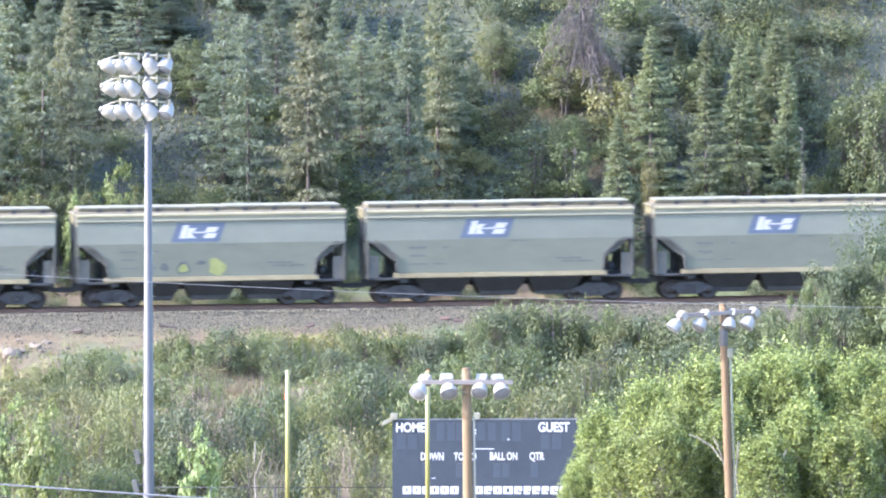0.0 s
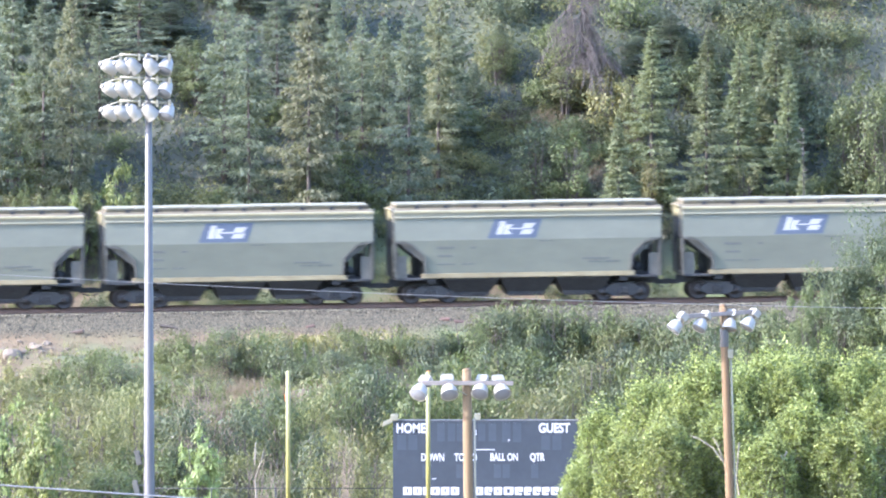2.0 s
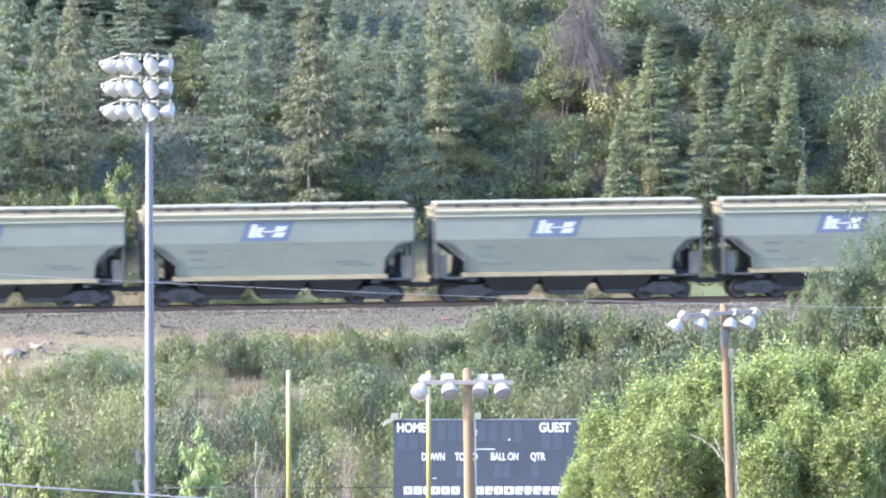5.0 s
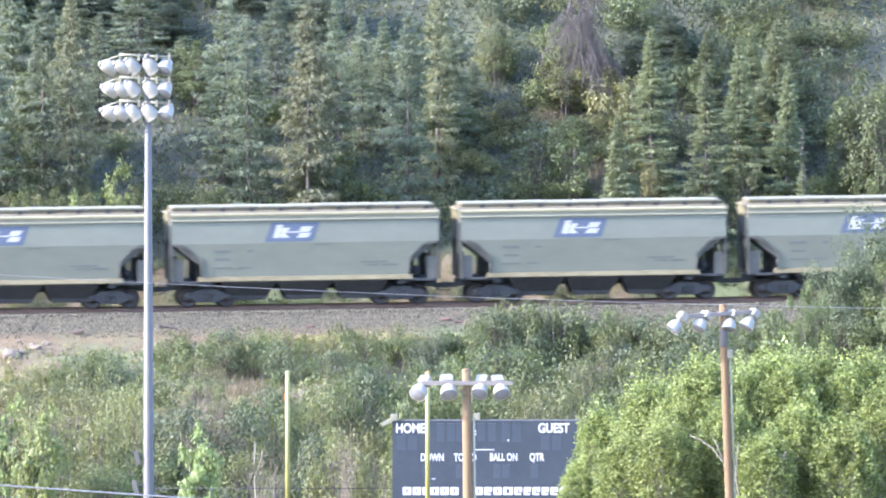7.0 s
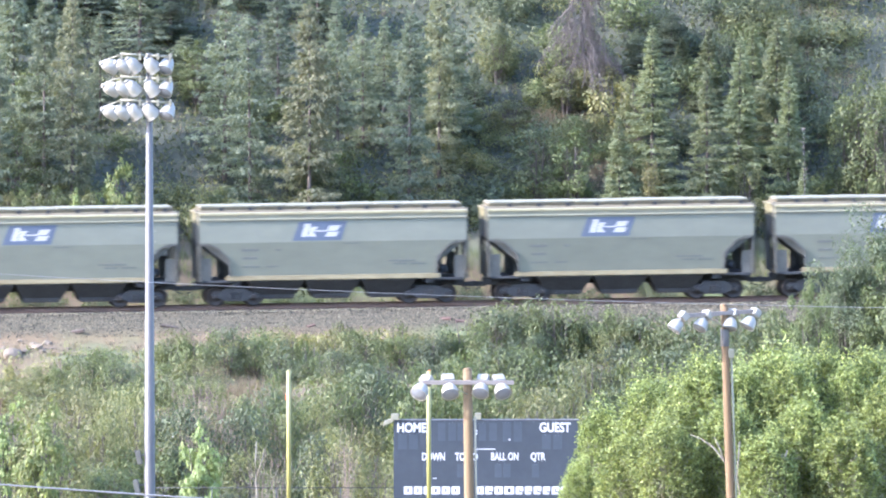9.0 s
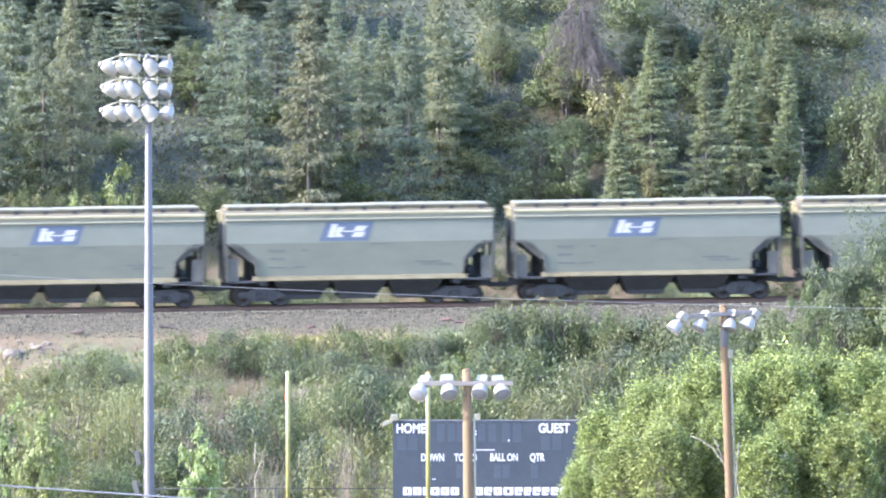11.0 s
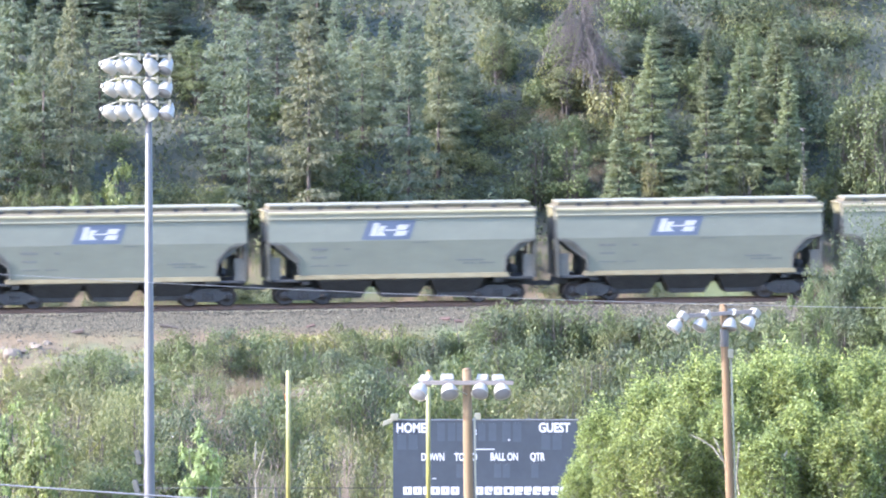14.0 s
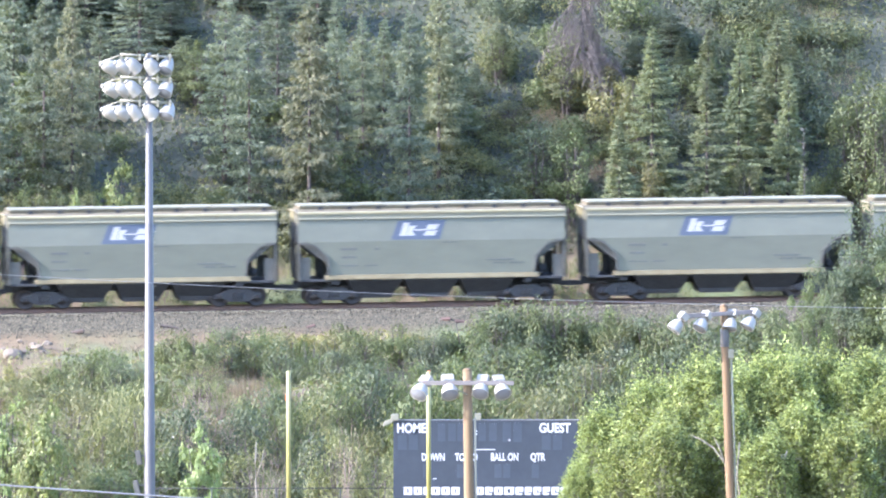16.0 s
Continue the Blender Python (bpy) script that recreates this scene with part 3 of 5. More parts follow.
# ---- plants ----
def spruce_parts(h, r, seed, mat, bare=0.12, dense=1.0, taper=0.8, wild=0.1, fine=1.0, hang=0.3):
    """A spruce of height h: trunk with limbs, and a crown of drooping fronds in uneven whorls."""
    rng = np.random.default_rng(seed)
    bm = bmesh.new()
    lean = rng.uniform(-0.15, 0.15, 2)
    tube(bm, [(lean[0] * (z / h) ** 2, lean[1] * (z / h) ** 2, z) for z in np.linspace(-0.5, h, 7)], [0.010 * h * (1 - k / 6.3) for k in range(7)], 7)
    tris, z, up = [], bare * h, np.array([0, 0, 1.0])
    phase = rng.uniform(0, 6.28, 3)
    while z < h - 0.15:
        f = (h - z) / h
        ring = r * f ** taper * (1 + 0.14 * math.sin(z * 2.1 + phase[0]) + 0.08 * math.sin(z * 5.3 + phase[2]))
        if z < bare * h * 2:
            ring *= 0.55 + 0.45 * (z / (bare * h * 2))
        count = int(rng.integers(6, 9))
        for a in rng.uniform(0, math.tau) + np.arange(count) * math.tau / count + rng.normal(0, 0.2, count):
            if rng.random() > 0.97 - wild:
                continue
            length = ring * rng.uniform(0.75 - wild, 1.08 + wild * 1.4) * (1 + wild * math.sin(a + phase[1] + z * 0.9)) + 0.04
            out = np.array([math.cos(a), math.sin(a), 0])
            side = np.array([-math.sin(a), math.cos(a), 0])
            foot = np.array([lean[0] * (z / h) ** 2, lean[1] * (z / h) ** 2, z + rng.uniform(-0.14, 0.14) * (0.4 + 2.2 * hang)])
            rise, droop = rng.uniform(0.0, 0.25) + 0.45 * (1 - f) ** 3 - 0.30 * f, rng.uniform(0.12, 0.38) * f ** 0.5

            def axis(t):
                t = np.asarray(t)[:, None]
                return foot + out * length * t + up * (length * (rise * t - droop * t * (1 - 0.8 * t) * 1.6))
            n = int(length / 0.0155 * dense * fine) + 10
            t = rng.uniform(0.06, 1.0, n) ** 0.75
            spread = rng.choice([-1, 1], n) * rng.uniform(0.0, 1.0, n) ** 0.8 * (0.05 + 0.34 * length * np.minimum(1.0, (1.04 - t) * 1.5))
            p = axis(t) + side * spread[:, None] + out * (np.abs(spread) * 0.5)[:, None] + up * (rng.normal(0, 0.045, n) * min(1.0, 3 * f) - np.abs(spread) * rng.uniform(0.05, 0.55, n))[:, None]
            d = unit(out * rng.uniform(0.3, 1.0, (n, 1)) + side * np.sign(spread)[:, None] * rng.uniform(0.1, 0.9, (n, 1)) + up * np.where(rng.random((n, 1)) < hang, rng.uniform(-1.6, -0.4, (n, 1)), rng.uniform(-0.35, 0.25, (n, 1))))
            ln = rng.uniform(0.10, 0.25, (n, 1)) / fine ** 0.5 * min(1.0, 0.35 + 2.6 * f)
            w = unit(np.cross(d, unit(up * 0.9 + rng.normal(0, 0.8, (n, 3))))) * rng.uniform(0.022, 0.046, (n, 1)) / fine
            tris.append(np.stack([p - w, p + d * ln, p + w], 1))
            if rng.random() < 0.12:
                tube(bm, axis([0, 0.5, 0.95]).tolist(), [0.02, 0.013, 0.005], 3, False)
        z += rng.uniform(0.20, 0.36) * (0.55 + 0.55 * f)
    n = 70
    k = rng.uniform(0, 1, n)
    p = np.array([lean[0], lean[1], 0]) + np.stack([rng.normal(0, 0.02, n), rng.normal(0, 0.02, n), h - k * 0.8], -1)
    d = unit(np.stack([rng.normal(0, 1, n), rng.normal(0, 1, n), rng.uniform(0.3, 1.6, n)], -1)) * (0.03 + 0.15 * k[:, None])
    w = unit(np.cross(d, rng.normal(0, 1, (n, 3)))) * 0.022
    tris.append(np.stack([p - w, p + d, p + w], 1))
    tm = bpy.data.meshes.new("trunk")
    bm.to_mesh(tm), bm.free()
    tm.materials.append(M["bark"])
    crown = tri_mesh("crown", np.concatenate(tris))
    crown.materials.append(M[mat])
    return (("trunk", tm), ("crown", crown))


def leafy_parts(h, w, seed, mat, leaves, size, clumps, low=0.1, clump_r=0.34, bark="bark", stems=5, upright=0.0, top="round", trunk_r=0.03, loose=0.0, tumble=0.55):
    """A broad-leaved shrub or tree: forking stems that carry ragged clumps of single leaves."""
    rng = np.random.default_rng(seed)
    centres = []
    while len(centres) < clumps:
        p = rng.uniform(-1, 1, 3)
        q = np.linalg.norm(p)
        if q > 1 or (q < 0.45 and rng.random() < 0.7):
            continue
        k = 0.5 + 0.5 * p[2]
        if top == "dome":
            k = k ** 0.65
        if top == "cone" and math.hypot(p[0], p[1]) > 1.15 - k:
            continue
        centres.append((p[0] * w, p[1] * w, (low + (1 - low) * k) * h))
    centres = np.array(centres)
    centres *= 1 + rng.normal(0, 0.07, centres.shape)
    if top == "dome":
        centres[:, 2] = np.minimum(centres[:, 2], h * (0.97 - 0.10 * (centres[:, 0] ** 2 + centres[:, 1] ** 2) / w ** 2))
    bm = bmesh.new()
    feet = [(math.cos(a) * w * 0.12, math.sin(a) * w * 0.12) for a in np.arange(stems) * math.tau / max(stems, 1)]
    if stems == 1:
        feet = [(0, 0)]
    heads = []
    for i, (x, y) in enumerate(feet):
        tx, ty = x * rng.uniform(2, 4) + rng.normal(0, 0.1 * w), y * rng.uniform(2, 4) + rng.normal(0, 0.1 * w)
        pts = [(x + (tx - x) * t ** 1.4, y + (ty - y) * t ** 1.4, -0.3 + t * (h * 0.82 + 0.3)) for t in np.linspace(0, 1, 6)]
        tube(bm, pts, [trunk_r * h * 0.4 * (1 - 0.85 * k / 5) + 0.006 for k in range(6)], 6, False)
        heads.append(pts)
    for c in centres:
        pts = heads[rng.integers(len(heads))]
        k = min(4, max(1, int((c[2] / h - 0.18) / 0.82 * 5)))
        a, b = np.array(pts[k]), c
        mid = a * 0.45 + b * 0.55 + np.array([0, 0, -0.05 * h * rng.random()])
        tube(bm, [a.tolist(), mid.tolist(), b.tolist()], [0.012 * h * 0.25 + 0.006, 0.01, 0.004], 3, False)
    weight = rng.uniform(0.5, 1.5, clumps)
    idx = rng.choice(clumps, leaves, p=weight / weight.sum())
    rr = clump_r * w * rng.uniform(0.6, 1.35, clumps)
    off = unit(rng.normal(0, 1, (leaves, 3))) * rng.uniform(0.15, 1, (leaves, 1)) ** 0.5 * rr[idx][:, None]
    off[:, 2] *= 0.8 + upright
    p = centres[idx] + off
    if loose:
        n = int(leaves * loose)
        ball = unit(rng.normal(0, 1, (n, 3))) * rng.uniform(0.35, 1.0, (n, 1)) ** 0.4
        lump = np.array([noise.noise(Vector(q) * 1.9 + Vector((seed, 0, 0))) * 0.34 + noise.noise(Vector(q) * 4.5 + Vector((0, seed, 0))) * 0.34 for q in unit(ball)])
        ball *= 0.98 + lump[:, None] + rng.normal(0, 0.03, (n, 1))
        k = 0.5 + 0.5 * ball[:, 2]
        k = np.clip(k, 0, None) ** (0.65 if top == "dome" else 1.0)
        p[:n] = np.stack([ball[:, 0] * w * 1.12, ball[:, 1] * w * 1.12, (low + (1.02 - low) * k) * h], -1)
    p[:, 2] = np.maximum(p[:, 2], 0.03)
    outward = unit(p - np.array([0, 0, h * 0.45]))
    nrm = unit(outward * 0.6 + off / np.maximum(rr[idx][:, None], 0.01) * 0.5 + np.array([0, 0, 0.45]) + rng.normal(0, tumble, (leaves, 3)))
    d = unit(np.cross(nrm, rng.normal(0, 1, (leaves, 3))) + np.array([0, 0, upright * 1.5 - 0.25]))
    side = unit(np.cross(nrm, d))
    ln = size * rng.uniform(0.6, 1.35, (leaves, 1))
    wd = ln * rng.uniform(0.30, 0.46, (leaves, 1)) * (1 - 0.5 * min(upright, 0.8))
    v = np.stack([p - side * wd * 0.5, p + d * ln * 0.75 + side * wd * 1.1, p + d * ln - side * wd * 0.7], 1)
    tm = bpy.data.meshes.new("stems")
    bm.to_mesh(tm), bm.free()
    tm.materials.append(M[bark])
    crown = tri_mesh("foliage", v)
    crown.materials.append(M[mat])
    return (("trunk" if stems == 1 else "branching_stem", tm), ("foliage", crown))


def dead_parts(h, r, seed, weeping=0.6, n=60, mat="dead", hang=1.0):
    """A leafless tree: a trunk and fine drooping branches."""
    rng = np.random.default_rng(seed)
    bm, tw = bmesh.new(), bmesh.new()
    tube(bm, [(0.04 * math.sin(z), 0, z) for z in np.linspace(-0.4, h, 7)], [0.012 * h * (1 - k / 6.4) for k in range(7)], 6)
    for _ in range(n):
        z, a = h * rng.uniform(0.2, 0.98), rng.uniform(0, math.tau)
        ln = r * (1.1 - z / h) ** 0.5 * rng.uniform(0.25, 1.2) * (1 + 0.4 * math.sin(a + z))
        pts = [(math.cos(a) * ln * t, math.sin(a) * ln * t, z + ln * (0.25 * t - weeping * 1.3 * t * t)) for t in (0, 0.4, 0.75, 1)]
        tube(bm, pts, [0.022, 0.015, 0.009, 0.004], 4, False)
        for _ in range(int(9 * ln * hang)):
            t = rng.uniform(0.25, 1)
            b = Vector((math.cos(a) * ln * t, math.sin(a) * ln * t, z + ln * (0.25 * t - weeping * 1.3 * t * t)))
            e = b + Vector((rng.normal(0, 0.14), rng.normal(0, 0.14), -weeping * rng.uniform(0.1, 0.6) * hang ** 0.5 + 0.03))
            tube(tw, [b, b.lerp(e, 0.5) + Vector((rng.normal(0, 0.03), 0, 0.02)), e], [0.010, 0.008, 0.003], 3, False)
    a, b = bpy.data.meshes.new("trunk"), bpy.data.meshes.new("twig_spray")
    for me, x in ((a, bm), (b, tw)):
        x.to_mesh(me), x.free()
        me.materials.append(M[mat])
    return (("trunk", a), ("twig_spray", b))


def bare_parts(h, r, seed, n=13):
    """A leafless shrub: thin stems that fan out from one foot, with side twigs."""
    rng = np.random.default_rng(seed)
    bm, tw = bmesh.new(), bmesh.new()
    for _ in range(n):
        a, k = rng.uniform(0, math.tau), rng.uniform(0.1, 1.0)
        top = h * rng.uniform(0.6, 1.0)
        pts = [Vector((math.cos(a) * r * k * t ** 1.5, math.sin(a) * r * k * t ** 1.5, top * t)) for t in (0, 0.35, 0.7, 1)]
        tube(bm, pts, [0.020, 0.014, 0.009, 0.003], 4, False)
        for _ in range(9):
            t = rng.uniform(0.3, 1)
            b = Vector((math.cos(a) * r * k * t ** 1.5, math.sin(a) * r * k * t ** 1.5, top * t))
            e = b + Vector((rng.normal(0, 0.22), rng.normal(0, 0.22), rng.uniform(0.15, 0.5)))
            tube(tw, [b, b.lerp(e, 0.5) + Vector((rng.normal(0, 0.03), 0, 0.02)), e], [0.010, 0.008, 0.003], 3, False)
    a, b = bpy.data.meshes.new("stem"), bpy.data.meshes.new("twig_spray")
    for me, x in ((a, bm), (b, tw)):
        x.to_mesh(me), x.free()
        me.materials.append(M["twig"])
    return (("branching_stem", a), ("twig_spray", b))


def plant(parts, name, label, category, group, x, y, sx=1.0, sz=1.0, turn=0.0, sink=0.05, lean=0.0):
    ob = thing(name, label, category, group, at=Matrix.Translation((x, y, on_ground(x, y, sink))) @ pose(0, 0, 0, 0, lean, turn) @ Matrix.Diagonal((sx, sx, sz, 1)))
    for pn, me in parts:
        p = part(pn, me, None, ob)
        if pn == "twig_spray":
            tagged(p, kind="stuff")
    return ob


# ---- the wooded hillside ----
SPRUCE = [spruce_parts(10, 1.25, 21, "spruce", 0.05, 1.0, 0.50, 0.18, hang=0.6), spruce_parts(10, 1.25, 22, "spruce", 0.05, 1.0, 0.66, 0.22, hang=0.6), spruce_parts(10, 1.25, 23, "spruce", 0.08, 0.8, 0.72, 0.25, hang=0.5),
          spruce_parts(10, 1.25, 24, "spruce_blue", 0.02, 1.3, 1.12, 0.16, hang=0.3), spruce_parts(10, 1.30, 25, "spruce_blue", 0.03, 1.3, 1.0, 0.2, hang=0.35), spruce_parts(10, 1.25, 26, "spruce_brown", 0.06, 1.0, 0.60, 0.22, hang=0.65),
          spruce_parts(10, 1.25, 27, "spruce", 0.1, 0.8, 0.6, 0.30, hang=0.5)]
FAR_SPRUCE = [spruce_parts(10, 1.2, 121 + k, "spruce", 0.06, 1.0, 0.7, 0.2, 0.42) for k in range(3)]
SPRUCE_LABEL = ["dense green spruce on the wooded slope", "broad dark green spruce on the wooded slope", "thin green spruce with gaps between its whorls", "blue-green young spruce with a pointed top",
                "full blue-green spruce on the slope", "brownish spruce with dry needles and cones", "old spruce with sparse layered branches"]

# x, y, height of the top, radius of the crown, kind
FOREST = [
    (-20.88, 613.2, 23.44, 1.71, 1),
    (-19.32, 611.4, 22.42, 1.34, 0),
    (-17.88, 608.6, 22.39, 1.39, 5),
    (-16.77, 617.8, 21.05, 1.00, 2),
    (-14.94, 622.1, 23.64, 1.65, 6),
    (-13.47, 624.4, 21.33, 1.21, 0),
    (-12.56, 620.4, 19.83, 1.29, 1),
    (-10.64, 613.7, 22.05, 1.63, 6),
    (-9.37, 610.8, 21.35, 1.57, 6),
    (-8.11, 619.1, 22.38, 1.29, 2),
    (-6.49, 609.2, 21.83, 1.79, 5),
    (-5.18, 615.4, 21.98, 1.15, 2),
    (-3.96, 617.6, 21.01, 1.03, 2),
    (-2.96, 619.8, 20.75, 1.01, 2),
    (-1.69, 611.9, 21.44, 1.34, 0),
    (-0.25, 615.1, 22.54, 1.40, 5),
    (0.44, 617.2, 20.53, 1.20, 0),
    (1.49, 620.4, 18.59, 0.48, 0),
    (2.81, 624.6, 20.21, 0.86, 2),
    (8.46, 610.3, 16.47, 1.46, 3),
    (9.62, 623.6, 19.7, 1.09, 0),
    (10.1, 615.6, 20.54, 1.65, 4),
    (11.19, 625.8, 20.71, 1.16, 1),
    (11.74, 623.9, 19.63, 0.94, 3),
    (12.71, 611.9, 18.9, 1.57, 4),
    (12.98, 622, 20.15, 1.21, 3),
    (14.34, 616.2, 20.08, 1.56, 3),
    (15.15, 620.3, 20.06, 1.33, 4),
    (16.21, 618.4, 20.86, 1.76, 3),
    (17.07, 622.6, 20.35, 1.01, 4),
    (16.66, 613.5, 18.91, 1.46, 3),
    (18.62, 637, 21.95, 1.48, 1),
    (20.4, 639.2, 22.43, 1.27, 6),
    (8.95, 635.6, 22.57, 1.41, 6),
    (-6.24, 625.4, 24.64, 1.45, 1),
    (-10.17, 626.8, 24.03, 1.53, 0),
    (-17.65, 624.8, 24.1, 1.52, 0),
    (-21.01, 625.3, 24.64, 1.59, 1),
    (15.82, 638.6, 22.45, 1.55, 0),
    (13.25, 638.2, 22.75, 1.41, 6),
    (11.75, 634, 22.35, 1.32, 1),
    (-21.62, 607.1, 20.43, 1.33, 0),
    (17.38, 611.5, 14.09, 0.82, 3),
]
tree_rng = random.Random(8)
for x, y, top, r, kind in FOREST:
    base = on_ground(x, y)
    plant(SPRUCE[kind], "spruce_tree", SPRUCE_LABEL[kind], "tree", "spruces on the slope", x, y, r / 1.25, (top - base) / 10, tree_rng.uniform(0, 360), 0.1)
for k in range(48):  # the wood goes on up the slope
    s, d = tree_rng.uniform(-27, 27), tree_rng.uniform(24, 58)
    if s > 15 and d < 30 or -1 < s < 16 and d < 38:
        continue
    x, y, _ = along(s, d)
    kind = tree_rng.choice((0, 1, 2))
    plant(FAR_SPRUCE[kind], "spruce_tree", SPRUCE_LABEL[kind], "tree", "spruces on the slope", x, y, tree_rng.uniform(1.2, 1.7), tree_rng.uniform(0.9, 1.5), tree_rng.uniform(0, 360), 0.1)

for k in range(14):  # and on along the slope, to both sides
    s, d = tree_rng.uniform(32, 80) * (-1 if k % 3 else 1), tree_rng.uniform(14, 46)
    x, y, _ = along(s, d)
    kind = tree_rng.choice((0, 1, 2))
    plant(FAR_SPRUCE[kind], "spruce_tree", SPRUCE_LABEL[kind], "tree", "spruces on the slope", x, y, tree_rng.uniform(1.1, 1.6), tree_rng.uniform(0.9, 1.4), tree_rng.uniform(0, 360), 0.1)

SHRUB = {
    "olive": [leafy_parts(2.4, 1.25, 41, "olive", 3000, 0.106, 26, 0.05, 0.36, upright=0.35), leafy_parts(2.0, 1.4, 42, "olive", 2900, 0.106, 24, 0.03, 0.34, upright=0.5)],
    "green": [leafy_parts(2.0, 1.3, 43, "green", 3000, 0.102, 24, 0.03, 0.36), leafy_parts(1.6, 1.4, 44, "green", 2900, 0.102, 24, 0.03, 0.38)],
    "dark": [leafy_parts(2.2, 1.4, 45, "dark", 3100, 0.100, 26, 0.03, 0.36), leafy_parts(1.5, 1.3, 46, "dark", 2600, 0.096, 22, 0.03, 0.4)],
    "bright": [leafy_parts(2.8, 0.95, 47, "bright", 2600, 0.13, 50, 0.05, 0.28)],
    "yellow": [leafy_parts(1.2, 0.9, 48, "yellow", 900, 0.10, 14, 0.03, 0.4)],
}
BROAD = {"green": leafy_parts(5.0, 1.25, 56, "green", 6000, 0.105, 80, 0.05, 0.3), "olive": leafy_parts(4.0, 1.1, 57, "olive", 4200, 0.11, 60, 0.06, 0.3),
         "yellow": leafy_parts(2.2, 1.0, 58, "yellow", 1650, 0.12, 26, 0.05, 0.33), "dark": leafy_parts(4.0, 1.3, 59, "dark", 4800, 0.105, 66, 0.05, 0.3), "bright": leafy_parts(2.8, 0.95, 60, "bright", 2250, 0.14, 30, 0.05, 0.34)}
THICKET = {
    "olive": [leafy_parts(2.2, 1.35, 51, "olive", 1500, 0.13, 26, 0.03, 0.36, upright=0.3)], "green": [leafy_parts(1.9, 1.4, 52, "green", 1500, 0.125, 26, 0.03, 0.38)],
    "dark": [leafy_parts(2.0, 1.4, 53, "dark", 1500, 0.125, 26, 0.03, 0.38), leafy_parts(1.6, 1.5, 54, "dark", 1500, 0.125, 26, 0.03, 0.38)], "yellow": [leafy_parts(1.4, 1.1, 55, "yellow", 600, 0.09, 14, 0.03, 0.4)],
}
SHRUB_LABEL = {"olive": "grey-green willow shrub with upright leafy stems", "green": "leafy green shrub on the bank", "dark": "dark green dense shrub", "bright": "bright yellow-green young poplar bush", "yellow": "low shrub with yellowing leaves"}


def shrub(kind, x, y, size=1.0, tall=1.0, group="shrubs on the bank"):
    parts = tree_rng.choice(SHRUB[kind])
    plant(parts, "shrub", SHRUB_LABEL[kind], "shrub", group, x, y, size, size * tall, tree_rng.uniform(0, 360), 0.05)


# understory of the slope, past counting
UNDER = {"olive": [], "green": [], "dark": [], "yellow": []}


def brush(kind, x, y, size, tall):
    me = tree_rng.choice(THICKET[kind])[1][1]
    v = np.empty(len(me.vertices) * 3, dtype=np.float32)
    me.vertices.foreach_get("co", v)
    v = v.reshape(-1, 3) * (size, size, size * tall)
    a = tree_rng.uniform(0, math.tau)
    v = v @ np.array([[math.cos(a), math.sin(a), 0], [-math.sin(a), math.cos(a), 0], [0, 0, 1]])
    UNDER[kind].append((v + (x, y, on_ground(x, y))).reshape(-1, 3, 3))


for k in range(170):
    s, d = tree_rng.uniform(-22.5, 22.5), tree_rng.uniform(9, 44)
    if k > 140:
        s, d = tree_rng.uniform(6, 23), tree_rng.uniform(24, 44)
    if 6.4 < s < 12.5 and 9 < d < 21 and tree_rng.random() < 0.85 or s > 18.5 and 17 < d < 21 and tree_rng.random() < 0.4:
        continue
    x, y, _ = along(s, d)
    # leaf kinds carry tone: lighter for hazy light, darker past s 11 for shade
    brush(tree_rng.choice(("green", "olive", "green", "dark", "olive", "dark", "green", "yellow") if s < 11 else ("dark", "dark", "dark", "green")), x, y, tree_rng.uniform(0.7, 1.3), tree_rng.uniform(0.7, 1.2))
for k in range(46):  # dense dark brush added to stand in for shade on the slope
    x, y, _ = along(tree_rng.uniform(16.5, 24), tree_rng.uniform(20, 44))
    brush(tree_rng.choice(("dark", "dark", "green", "olive")), x, y, tree_rng.uniform(0.7, 1.1), tree_rng.uniform(0.6, 1.0))
for k in range(34):  # lighter shrubs on the open part of the slope
    x, y, _ = along(tree_rng.uniform(1.5, 10.5), tree_rng.uniform(14, 25))
    brush(tree_rng.choice(("green", "olive", "olive", "yellow")), x, y, tree_rng.uniform(0.5, 0.9), tree_rng.uniform(0.7, 1.1))
for k in range(40):  # dark weeds behind the track
    x, y, _ = along(-24 + k * 1.22 + tree_rng.uniform(-0.5, 0.5), tree_rng.uniform(5.0, 8.5))
    brush("dark", x, y, tree_rng.uniform(0.55, 0.75), tree_rng.uniform(0.5, 0.8))
for k in range(36):  # a leafy hem along the far side of the track
    x, y, _ = along(-24 + k * 1.36 + tree_rng.uniform(-0.5, 0.5), tree_rng.uniform(11.5, 13.5))
    brush(tree_rng.choice(("green", "olive", "dark")), x, y, tree_rng.uniform(0.6, 0.9), tree_rng.uniform(0.7, 1.1))
for kind, label in (("olive", "grey-green willow undergrowth on the wooded slope"), ("green", "leafy green undergrowth on the wooded slope"), ("dark", "dark green undergrowth below the spruces"), ("yellow", "yellowing low undergrowth on the slope")):
    tagged(part("undergrowth", tri_mesh("undergrowth", np.concatenate(UNDER[kind])), M[kind]), label, "undergrowth", kind="stuff")
